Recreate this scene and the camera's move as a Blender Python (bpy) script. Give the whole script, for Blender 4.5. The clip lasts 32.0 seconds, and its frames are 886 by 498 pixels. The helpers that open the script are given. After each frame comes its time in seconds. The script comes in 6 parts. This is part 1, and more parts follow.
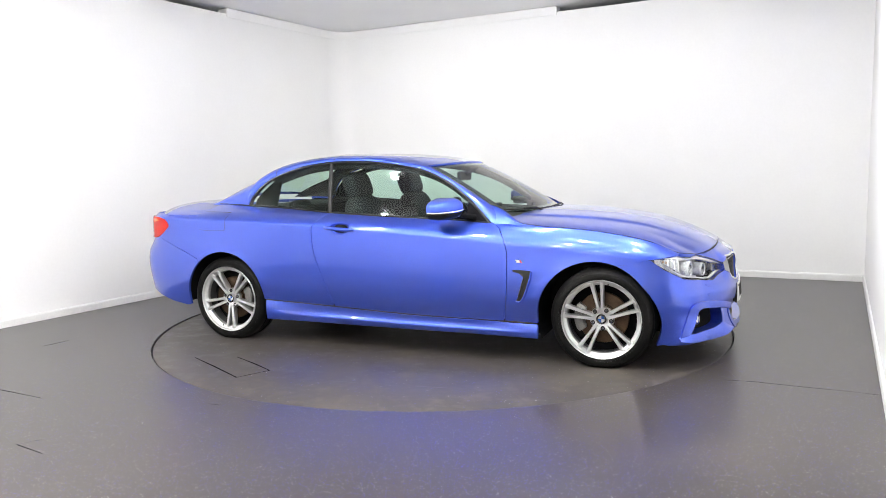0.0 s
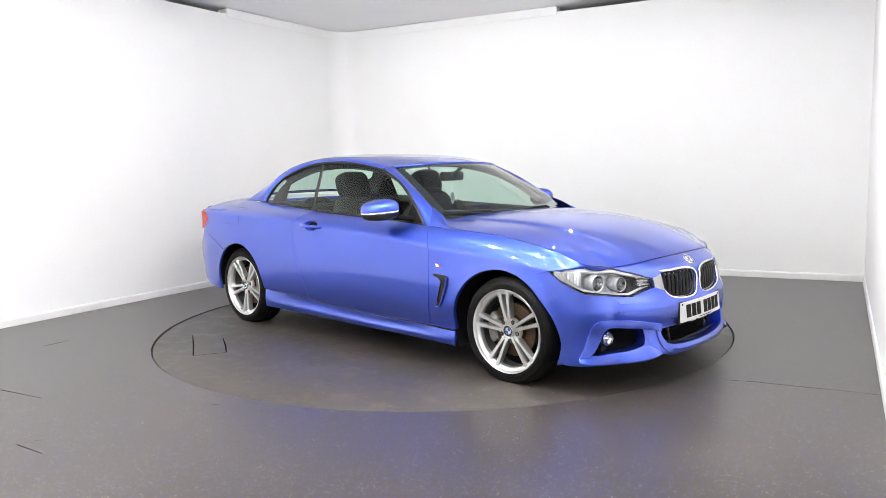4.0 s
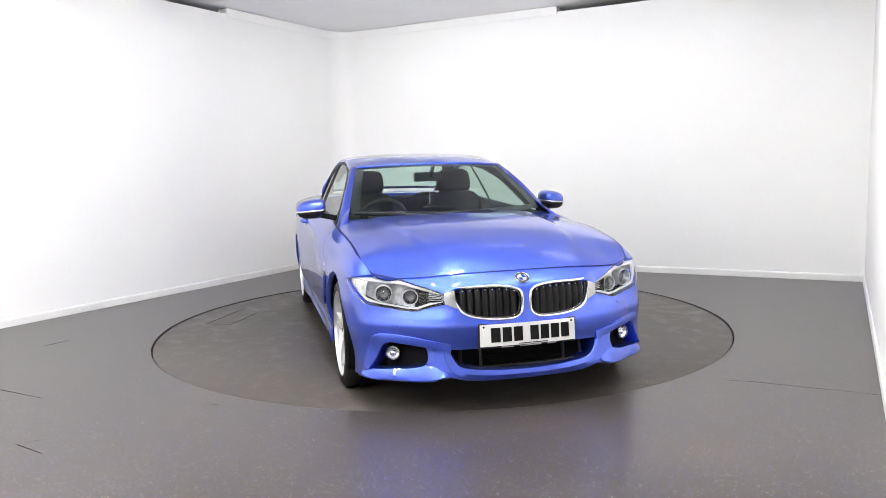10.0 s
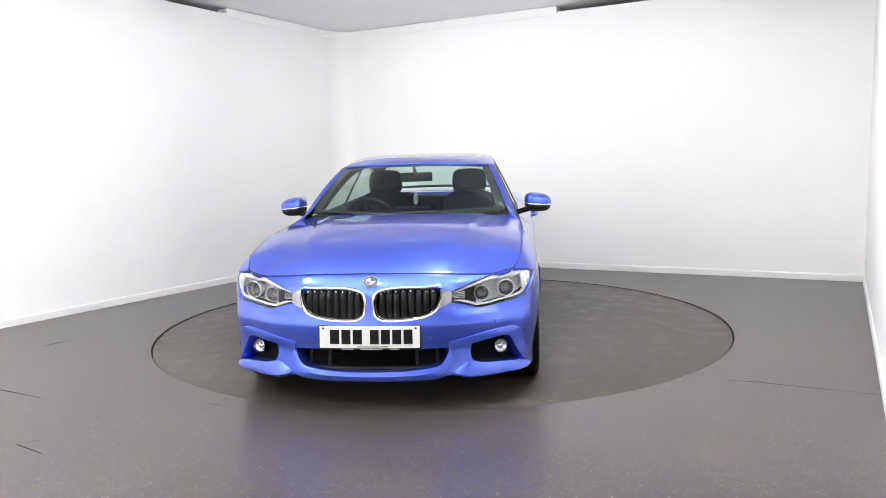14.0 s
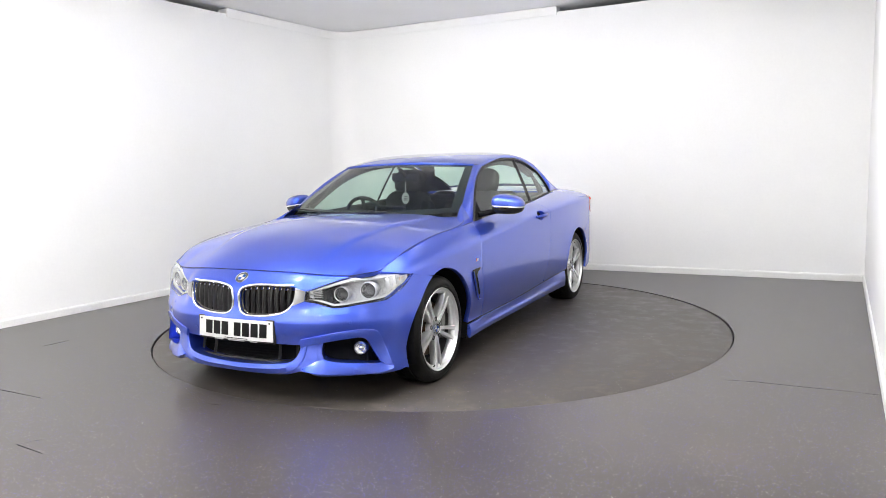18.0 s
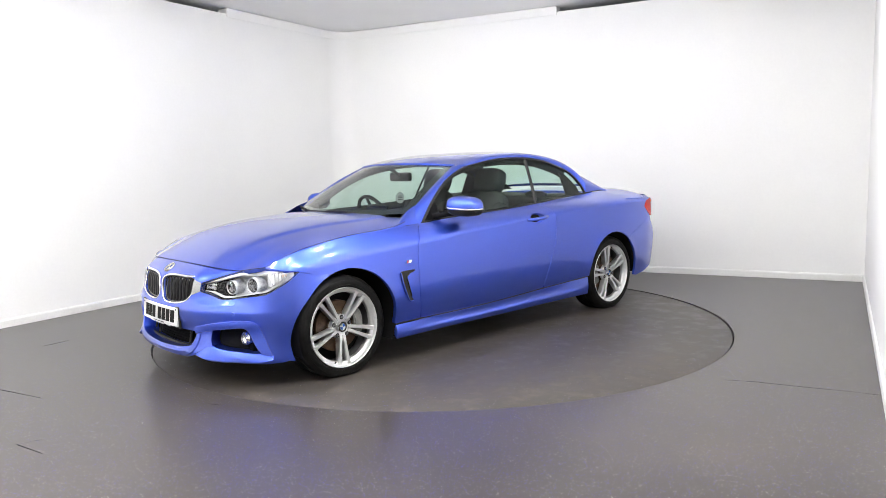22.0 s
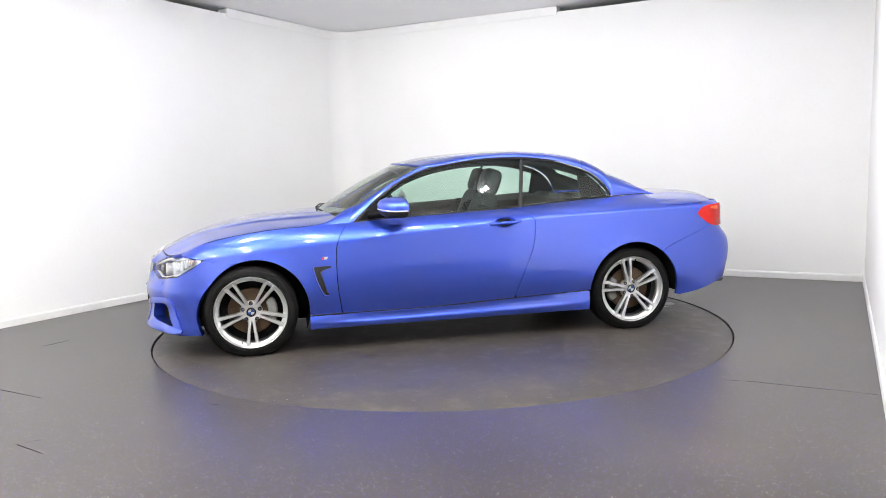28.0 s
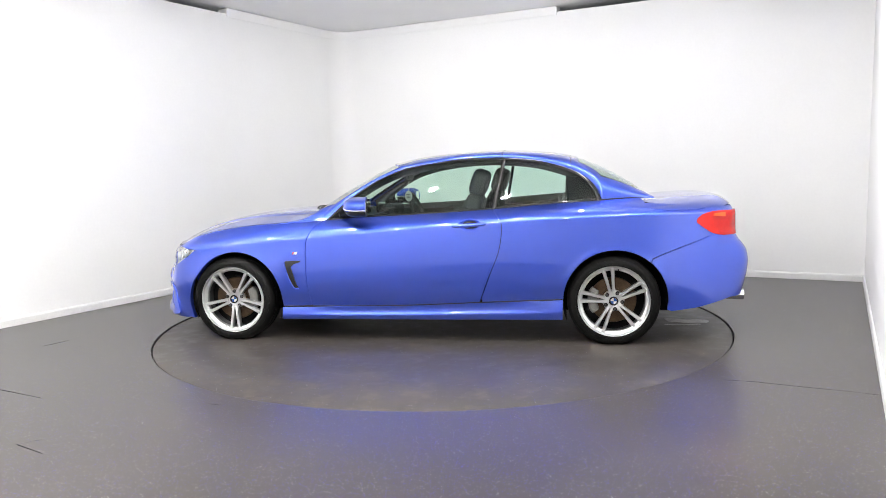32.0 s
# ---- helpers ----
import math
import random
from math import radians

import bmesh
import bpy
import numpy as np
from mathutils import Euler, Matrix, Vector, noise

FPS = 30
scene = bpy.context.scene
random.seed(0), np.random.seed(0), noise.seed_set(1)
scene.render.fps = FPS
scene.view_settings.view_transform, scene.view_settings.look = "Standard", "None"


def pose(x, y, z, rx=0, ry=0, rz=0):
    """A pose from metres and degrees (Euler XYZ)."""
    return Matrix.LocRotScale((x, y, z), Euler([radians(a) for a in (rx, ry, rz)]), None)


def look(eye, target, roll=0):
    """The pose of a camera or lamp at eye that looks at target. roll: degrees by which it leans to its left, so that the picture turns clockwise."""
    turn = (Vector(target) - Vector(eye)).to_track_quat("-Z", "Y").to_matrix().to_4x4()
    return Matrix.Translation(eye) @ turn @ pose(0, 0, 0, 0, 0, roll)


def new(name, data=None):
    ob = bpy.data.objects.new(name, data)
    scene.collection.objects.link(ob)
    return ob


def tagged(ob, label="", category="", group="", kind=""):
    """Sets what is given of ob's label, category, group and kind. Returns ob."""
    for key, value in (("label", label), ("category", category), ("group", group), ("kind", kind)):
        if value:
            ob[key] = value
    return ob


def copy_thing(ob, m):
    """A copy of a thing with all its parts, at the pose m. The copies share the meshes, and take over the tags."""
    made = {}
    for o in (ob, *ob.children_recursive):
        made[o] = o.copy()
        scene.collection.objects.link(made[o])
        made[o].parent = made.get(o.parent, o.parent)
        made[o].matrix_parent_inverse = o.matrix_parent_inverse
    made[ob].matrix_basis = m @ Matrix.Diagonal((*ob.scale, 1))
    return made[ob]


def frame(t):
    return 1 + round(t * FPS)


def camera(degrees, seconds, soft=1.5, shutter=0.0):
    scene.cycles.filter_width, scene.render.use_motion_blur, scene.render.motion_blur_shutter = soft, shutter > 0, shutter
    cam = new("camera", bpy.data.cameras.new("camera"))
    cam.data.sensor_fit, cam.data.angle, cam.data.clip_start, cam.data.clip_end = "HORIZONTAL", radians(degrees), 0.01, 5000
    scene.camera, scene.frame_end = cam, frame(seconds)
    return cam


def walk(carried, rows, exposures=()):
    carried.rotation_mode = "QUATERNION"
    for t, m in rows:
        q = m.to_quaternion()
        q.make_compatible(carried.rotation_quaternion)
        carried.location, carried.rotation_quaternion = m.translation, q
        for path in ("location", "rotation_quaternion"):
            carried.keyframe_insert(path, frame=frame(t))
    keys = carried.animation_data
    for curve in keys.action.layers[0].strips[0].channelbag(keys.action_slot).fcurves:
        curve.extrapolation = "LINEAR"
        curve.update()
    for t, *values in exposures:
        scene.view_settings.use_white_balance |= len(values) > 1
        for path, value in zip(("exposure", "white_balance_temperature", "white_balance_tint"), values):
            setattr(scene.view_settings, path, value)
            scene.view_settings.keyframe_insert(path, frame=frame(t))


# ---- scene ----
EYE = (0.0, -5.925, 1.279)
PITCH, YAW, LEAN = radians(-6.625), radians(0.186), -1.433
AIM = (EYE[0] + math.sin(YAW) * math.cos(PITCH), EYE[1] + math.cos(YAW) * math.cos(PITCH), EYE[2] + math.sin(PITCH))
cam = camera(62.5, 32.0, soft=0.7)
walk(cam, [(0.0, look(EYE, AIM, LEAN)), (32.0, look(EYE, AIM, LEAN))])

# ---- world and exposure: a closed white studio, lit by its own ceiling lights ----
world = bpy.data.worlds.new("studio_world")
world.use_nodes = True
world.node_tree.nodes["Background"].inputs[0].default_value = (0.8, 0.85, 0.9, 1)
world.node_tree.nodes["Background"].inputs[1].default_value = 0.1
scene.world = world
scene.view_settings.exposure = 0.0
LAMP_POWER = 392.0
LAMP_TINT = (1.0, 0.985, 0.96, 1)


# ---- materials ----
def shader(name, color, rough=0.5, metal=0.0, spec=0.5, coat=0.0, coat_rough=0.03, emit=0.0, tint=None):
    m = bpy.data.materials.new(name)
    m.use_nodes = True
    b = m.node_tree.nodes["Principled BSDF"]
    b.inputs["Base Color"].default_value = (*color, 1)
    b.inputs["Roughness"].default_value = rough
    b.inputs["Metallic"].default_value = metal
    b.inputs["Specular IOR Level"].default_value = spec
    b.inputs["Coat Weight"].default_value = coat
    b.inputs["Coat Roughness"].default_value = coat_rough
    if emit:
        b.inputs["Emission Color"].default_value = tint or (*color, 1)
        b.inputs["Emission Strength"].default_value = emit
    return m


def node(m, kind, **values):
    n = m.node_tree.nodes.new(kind)
    for k, v in values.items():
        n.inputs[k.replace("_", " ")].default_value = v
    return n


def link(m, a, out, b, inp):
    m.node_tree.links.new(a.outputs[out], b.inputs[inp])


def place_coords(m, scale=1.0):
    co = m.node_tree.nodes.new("ShaderNodeTexCoord")
    mp = m.node_tree.nodes.new("ShaderNodeMapping")
    mp.inputs["Scale"].default_value = (scale, scale, scale)
    link(m, co, "Object", mp, "Vector")
    return mp


def ramp(m, stops):
    r = m.node_tree.nodes.new("ShaderNodeValToRGB")
    e = r.color_ramp.elements
    while len(e) < len(stops):
        e.new(0.5)
    for el, (pos, col) in zip(e, stops):
        el.position, el.color = pos, (*col, 1)
    return r


def mottled(m, scales, dark, light, bump=0.0, rough=None):
    """Two scales of noise between two colours, with a fine relief."""
    b = m.node_tree.nodes["Principled BSDF"]
    mp = place_coords(m)
    n1 = node(m, "ShaderNodeTexNoise", Scale=scales[0], Detail=5.0, Roughness=0.6)
    n2 = node(m, "ShaderNodeTexNoise", Scale=scales[1], Detail=3.0, Roughness=0.55)
    link(m, mp, 0, n1, "Vector")
    link(m, mp, 0, n2, "Vector")
    mix = m.node_tree.nodes.new("ShaderNodeMath")
    mix.operation = "MULTIPLY_ADD"
    mix.inputs[1].default_value = 0.6
    half = m.node_tree.nodes.new("ShaderNodeMath")
    half.operation = "MULTIPLY"
    half.inputs[1].default_value = 0.4
    link(m, n2, 0, half, 0)
    link(m, n1, 0, mix, 0)
    link(m, half, 0, mix, 2)
    r = ramp(m, [(0.32, dark), (0.68, light)])
    link(m, mix, 0, r, 0)
    link(m, r, 0, b, "Base Color")
    if bump:
        bp = node(m, "ShaderNodeBump", Strength=bump, Distance=0.002)
        link(m, n2, 0, bp, "Height")
        link(m, bp, 0, b, "Normal")
    if rough:
        mr = node(m, "ShaderNodeMapRange", To_Min=rough[0], To_Max=rough[1])
        link(m, n1, 0, mr, 0)
        link(m, mr, 0, b, "Roughness")
    return m


def thin_glass(name, tint, gloss=1.0):
    m = bpy.data.materials.new(name)
    m.use_nodes = True
    nt = m.node_tree
    nt.nodes.remove(nt.nodes["Principled BSDF"])
    clear = nt.nodes.new("ShaderNodeBsdfTransparent")
    clear.inputs[0].default_value = (*tint, 1)
    shine = nt.nodes.new("ShaderNodeBsdfGlossy")
    shine.inputs["Roughness"].default_value = 0.01
    shine.inputs["Color"].default_value = (gloss, gloss, gloss, 1)
    lw = nt.nodes.new("ShaderNodeLayerWeight")
    lw.inputs["Blend"].default_value = 0.5
    pw = nt.nodes.new("ShaderNodeMath")
    pw.operation, pw.inputs[1].default_value = "POWER", 5.0
    link(m, lw, "Facing", pw, 0)
    fr = nt.nodes.new("ShaderNodeMath")
    fr.operation, fr.inputs[1].default_value, fr.inputs[2].default_value = "MULTIPLY_ADD", 0.90, 0.038
    link(m, pw, 0, fr, 0)
    mix = nt.nodes.new("ShaderNodeMixShader")
    link(m, fr, 0, mix, 0)
    link(m, clear, 0, mix, 1)
    link(m, shine, 0, mix, 2)
    link(m, mix, 0, nt.nodes["Material Output"], 0)
    return m


def paint_blue():
    m = shader("metallic_blue_paint", (0.03, 0.075, 0.62), rough=0.35, metal=0.90, coat=1.0, coat_rough=0.008)
    b = m.node_tree.nodes["Principled BSDF"]
    mp = place_coords(m)
    flake = node(m, "ShaderNodeTexVoronoi", Scale=900.0)
    link(m, mp, 0, flake, "Vector")
    r = ramp(m, [(0.0, (0.026, 0.069, 0.52)), (1.0, (0.056, 0.126, 0.74))])
    link(m, flake, "Color", r, 0)
    link(m, r, 0, b, "Base Color")
    b.inputs["Coat IOR"].default_value = 1.72
    orange = node(m, "ShaderNodeTexNoise", Scale=260.0, Detail=1.0)
    link(m, mp, 0, orange, "Vector")
    bp = node(m, "ShaderNodeBump", Strength=0.012, Distance=0.001)
    link(m, orange, 0, bp, "Height")
    link(m, bp, 0, b, "Coat Normal")
    return m


def floor_vinyl(name, base, scuff, gloss, dusty, bare):
    """Dark safety vinyl with dust, scuffs and chips painted with sparkle and blue reflection."""
    m = shader(name, base, rough=0.3, spec=0.46)
    b = m.node_tree.nodes["Principled BSDF"]
    mp = place_coords(m)
    big = node(m, "ShaderNodeTexNoise", Scale=0.9, Detail=6.0, Roughness=0.62)
    mid = node(m, "ShaderNodeTexNoise", Scale=7.0, Detail=5.0, Roughness=0.6)
    chips = node(m, "ShaderNodeTexVoronoi", Scale=155.0)
    for n in (big, mid, chips):
        link(m, mp, 0, n, "Vector")
    tone = ramp(m, [(0.30, tuple(c * 0.95 for c in base)), (0.5, base), (0.72, scuff)])
    link(m, big, 0, tone, 0)
    rust = ramp(m, [(0.50, (0, 0, 0)), (0.74, (dusty, dusty, dusty))])
    link(m, mid, 0, rust, 0)
    dust = m.node_tree.nodes.new("ShaderNodeMixRGB")
    dust.inputs[2].default_value = (0.16, 0.135, 0.11, 1)
    link(m, rust, 0, dust, 0)
    link(m, tone, 0, dust, 1)
    # chips: a few cells of each hundred, only at their centres, painted as glints
    sep = m.node_tree.nodes.new("ShaderNodeSeparateColor")
    link(m, chips, "Color", sep, 0)
    near = m.node_tree.nodes.new("ShaderNodeMath")
    near.operation, near.inputs[1].default_value = "LESS_THAN", 0.42
    link(m, chips, "Distance", near, 0)
    few = m.node_tree.nodes.new("ShaderNodeMath")
    few.operation, few.inputs[1].default_value = "GREATER_THAN", bare
    link(m, sep, 0, few, 0)
    both = m.node_tree.nodes.new("ShaderNodeMath")
    both.operation = "MULTIPLY"
    link(m, near, 0, both, 0)
    link(m, few, 0, both, 1)
    # white and blue stand in for grain sparkle and the car's reflection
    chip_glint_tone = ramp(m, [(0.0, (0.060, 0.050, 0.34)), (0.3, (0.075, 0.065, 0.28)), (0.42, (0.065, 0.062, 0.065)), (0.78, (0.14, 0.135, 0.13)), (1.0, (0.48, 0.47, 0.44))])
    link(m, sep, 1, chip_glint_tone, 0)
    mix = m.node_tree.nodes.new("ShaderNodeMixRGB")
    link(m, both, 0, mix, 0)
    link(m, dust, 0, mix, 1)
    link(m, chip_glint_tone, 0, mix, 2)
    link(m, mix, 0, b, "Base Color")
    mr = node(m, "ShaderNodeMapRange", To_Min=gloss[0], To_Max=gloss[1])
    link(m, big, 0, mr, 0)
    wear = m.node_tree.nodes.new("ShaderNodeMath")
    wear.operation, wear.inputs[1].default_value = "MULTIPLY_ADD", max(0.0, dusty - 0.1) * 1.4
    link(m, mid, 0, wear, 0)
    link(m, mr, 0, wear, 2)
    link(m, wear, 0, b, "Roughness")
    return m


BLUE = paint_blue()
VINYL = floor_vinyl("dark_speckled_vinyl", (0.045, 0.0388, 0.0352), (0.062, 0.0525, 0.0455), (0.26, 0.31), 0.06, 0.76)
VINYL_DISC = floor_vinyl("dark_worn_vinyl", (0.041, 0.0355, 0.0318), (0.066, 0.056, 0.047), (0.16, 0.27), 0.42, 0.975)
WHITE_WALL = mottled(shader("white_wall_paint", (0.88, 0.88, 0.87), rough=0.55), (1.3, 45.0), (0.86, 0.86, 0.852), (0.90, 0.90, 0.892), bump=0.05)
CEILING = mottled(shader("grey_white_ceiling_paint", (0.85, 0.85, 0.85), rough=0.42, spec=0.6), (0.8, 30.0), (0.88, 0.88, 0.88), (0.92, 0.92, 0.92), bump=0.03)
BASEBOARD = mottled(shader("white_gloss_trim", (0.8, 0.8, 0.79), rough=0.35), (3.0, 60.0), (0.74, 0.74, 0.73), (0.83, 0.83, 0.82))
VOID = shader("dark_gap_board", (0.10, 0.085, 0.08), rough=0.9)
LAMP = shader("lamp_diffuser", (1, 1, 1), emit=LAMP_POWER, tint=LAMP_TINT)
LAMP_FRAME = shader("white_lamp_metal", (0.8, 0.8, 0.8), rough=0.4)
SEAL = shader("black_rubber_seal", (0.010, 0.010, 0.011), rough=0.38, spec=0.3)
GRILLE = shader("black_grille_plastic", (0.004, 0.004, 0.005), rough=0.42, spec=0.25)
SEAM = shader("black_gap", (0.012, 0.012, 0.012), rough=0.8)
CHALK = shader("grey_scratch", (0.105, 0.10, 0.097), rough=0.6)
STAIN = mottled(shader("pale_dried_stain", (0.13, 0.125, 0.12), rough=0.4), (9.0, 60.0), (0.16, 0.157, 0.153), (0.50, 0.49, 0.47))
DARKMARK = shader("dark_scratch", (0.004, 0.004, 0.004), rough=0.9, spec=0.0)
CHROME = shader("chrome", (0.82, 0.83, 0.85), rough=0.12, metal=1.0)
SATIN = shader("satin_aluminium", (0.40, 0.40, 0.41), rough=0.24, metal=1.0)
ALLOY = mottled(shader("silver_alloy_paint", (0.7, 0.7, 0.71), rough=0.30, metal=0.88, coat=0.3), (8.0, 300.0), (0.66, 0.665, 0.67), (0.78, 0.785, 0.79))
ALLOY_DARK = shader("grey_alloy_pocket", (0.16, 0.16, 0.163), rough=0.45, metal=0.6)
RUBBER = mottled(shader("black_tyre_rubber", (0.012, 0.012, 0.012), rough=0.55, spec=0.10), (14.0, 220.0), (0.004, 0.004, 0.004), (0.010, 0.0098, 0.0096), bump=0.15, rough=(0.34, 0.55))
PLASTIC = mottled(shader("black_grained_plastic", (0.015, 0.015, 0.016), rough=0.5, spec=0.25), (20.0, 500.0), (0.010, 0.010, 0.011), (0.022, 0.022, 0.023), bump=0.12)
GLOSS_BLACK = shader("gloss_black", (0.008, 0.008, 0.009), rough=0.08, coat=1.0)
UNDER = shader("black_underbody", (0.006, 0.006, 0.007), rough=0.9, spec=0.1)
LEATHER = mottled(shader("black_leather", (0.02, 0.02, 0.022), rough=0.6, spec=0.25), (9.0, 40.0), (0.016, 0.016, 0.018), (0.026, 0.026, 0.028))
CLOTH = mottled(shader("dark_grey_headliner", (0.035, 0.035, 0.037), rough=0.9), (9.0, 400.0), (0.028, 0.028, 0.03), (0.042, 0.042, 0.044))
GLASS = thin_glass("green_tinted_glass", (0.72, 0.87, 0.795))
SCREEN_GLASS = thin_glass("windscreen_glass", (0.72, 0.83, 0.78))
LENS = thin_glass("clear_lamp_lens", (0.95, 0.96, 0.97))
LAMP_SILVER = mottled(shader("lamp_reflector_silver", (0.50, 0.51, 0.52), rough=0.26, metal=0.22), (40.0, 130.0), (0.36, 0.365, 0.37), (0.92, 0.93, 0.94), bump=0.5)
LAMP_WHITE = shader("lamp_ring_white", (0.55, 0.56, 0.57), rough=0.25)
LAMP_DARK = shader("lamp_bezel_grey", (0.13, 0.13, 0.135), rough=0.3, metal=0.4)
AMBER = shader("amber_reflector", (0.52, 0.36, 0.26), rough=0.2)
RED_LENS = mottled(shader("red_lamp_plastic", (0.55, 0.012, 0.012), rough=0.15, spec=0.3, coat=0.25), (15.0, 140.0), (0.44, 0.005, 0.004), (0.66, 0.014, 0.009))
ORANGE_LENS = shader("orange_lamp_plastic", (0.85, 0.11, 0.02), rough=0.15, spec=0.3, coat=0.25)
RUST = mottled(shader("rusty_brake_disc", (0.2, 0.12, 0.07), rough=0.5, metal=0.6), (18.0, 90.0), (0.03, 0.017, 0.009), (0.085, 0.050, 0.026))
CAST = mottled(shader("grey_cast_caliper", (0.32, 0.32, 0.31), rough=0.5, metal=0.5), (20.0, 150.0), (0.13, 0.13, 0.125), (0.22, 0.22, 0.21))
PLATE = shader("white_number_plate", (0.68, 0.68, 0.67), rough=0.3)
INK = shader("black_ink", (0.006, 0.006, 0.006), rough=0.6, spec=0.15)
ROUNDEL_BLUE = shader("badge_blue", (0.03, 0.12, 0.45), rough=0.2, coat=1.0)
ROUNDEL_WHITE = shader("badge_white", (0.75, 0.76, 0.78), rough=0.2, coat=1.0)
TAG_WHITE = shader("white_paper_tag", (0.75, 0.75, 0.74), rough=0.6)
STRIPE_RED = shader("badge_red", (0.5, 0.02, 0.03), rough=0.3)


# ---- mesh tools ----
def empty(name, m=None):
    ob = new(name)
    if m is not None:
        ob.matrix_basis = m
    return ob


def mesh_part(name, verts, faces, mat, parent=None, label="", normals=None, smooth=True):
    me = bpy.data.meshes.new(name)
    me.from_pydata([tuple(v) for v in verts], [], faces)
    me.materials.append(mat)
    if smooth:
        me.polygons.foreach_set("use_smooth", [True] * len(me.polygons))
    if normals is not None:
        me.normals_split_custom_set_from_vertices([tuple(n) for n in normals])
    me.update()
    ob = new(name, me)
    if parent is not None:
        ob.parent = parent
    if label:
        ob["label"] = label
    return ob


def part(name, bm, mat, parent=None, label="", smooth=False):
    me = bpy.data.meshes.new(name)
    bmesh.ops.recalc_face_normals(bm, faces=bm.faces)
    bm.to_mesh(me)
    bm.free()
    me.materials.append(mat)
    if smooth:
        me.polygons.foreach_set("use_smooth", [True] * len(me.polygons))
    ob = new(name, me)
    if parent is not None:
        ob.parent = parent
    if label:
        ob["label"] = label
    return ob


def add_box(bm, lo, hi, bevel=0.0, m=None, taper=1.0):
    r = bmesh.ops.create_cube(bm, size=1.0)
    vs = r["verts"]
    for v in vs:
        top = v.co.z > 0
        k = taper if top else 1.0
        v.co = Vector([(lo[i] + hi[i]) / 2 + v.co[i] * (hi[i] - lo[i]) * (k if i < 2 else 1) for i in range(3)])
    if bevel:
        es = list({e for v in vs for e in v.link_edges})
        out = bmesh.ops.bevel(bm, geom=es, offset=bevel, segments=2, affect="EDGES", profile=0.5)
        vs = list({v for f in out["faces"] for v in f.verts} | {v for v in vs if v.is_valid})
    if m is not None:
        bmesh.ops.transform(bm, matrix=m, verts=[v for v in vs if v.is_valid])
    return vs


def box(name, lo, hi, mat, parent=None, label="", bevel=0.0, m=None, taper=1.0):
    bm = bmesh.new()
    add_box(bm, lo, hi, bevel, m, taper)
    return part(name, bm, mat, parent, label)


def lathe(name, profile, mat, parent=None, label="", n=64, m=None, smooth=True, sharp=0.6):
    """Turns (radius, along) pairs round the y axis; the last pair need not meet the first."""
    verts, faces = [], []
    for r, a in profile:
        for i in range(n):
            t = 2 * math.pi * i / n
            verts.append(Vector((r * math.cos(t), a, r * math.sin(t))))
    for j in range(len(profile) - 1):
        for i in range(n):
            k = (i + 1) % n
            faces.append((j * n + i, j * n + k, (j + 1) * n + k, (j + 1) * n + i))
    if m is not None:
        verts = [m @ v for v in verts]
    bm = bmesh.new()
    vs = [bm.verts.new(v) for v in verts]
    for f in faces:
        bm.faces.new([vs[i] for i in f])
    bmesh.ops.remove_doubles(bm, verts=bm.verts, dist=1e-6)
    ob = part(name, bm, mat, parent, label, smooth)
    if smooth:
        sharpen(ob.data, sharp)
    return ob


def sharpen(me, angle=0.6):
    bm = bmesh.new()
    bm.from_mesh(me)
    for e in bm.edges:
        e.smooth = len(e.link_faces) == 2 and e.calc_face_angle(0) < angle
    bm.to_mesh(me)
    bm.free()


def tube(name, path, radius, mat, parent=None, label="", closed=False, n=10, flat=1.0, up=(0, 0, 1)):
    """A round or flattened bar along a path."""
    pts = [Vector(p) for p in path]
    rings, verts, faces = len(pts), [], []
    for i, p in enumerate(pts):
        a = pts[i - 1] if i or closed else p
        b = pts[(i + 1) % rings] if i < rings - 1 or closed else p
        t = (b - a).normalized()
        side = t.cross(Vector(up))
        side = side.normalized() if side.length > 1e-4 else Vector((0, 1, 0))
        nrm = side.cross(t)
        r = radius(i / max(rings - 1, 1)) if callable(radius) else radius
        for k in range(n):
            w = 2 * math.pi * k / n
            verts.append(p + side * (r * math.cos(w)) + nrm * (r * flat * math.sin(w)))
    for i in range(rings if closed else rings - 1):
        j = (i + 1) % rings
        for k in range(n):
            q = (k + 1) % n
            faces.append((i * n + k, i * n + q, j * n + q, j * n + k))
    if not closed:
        faces.append(tuple(range(n))[::-1])
        faces.append(tuple((rings - 1) * n + k for k in range(n)))
    bm = bmesh.new()
    vs = [bm.verts.new(v) for v in verts]
    for f in faces:
        bm.faces.new([vs[i] for i in f])
    ob = part(name, bm, mat, parent, label, True)
    sharpen(ob.data, 0.9)
    return ob


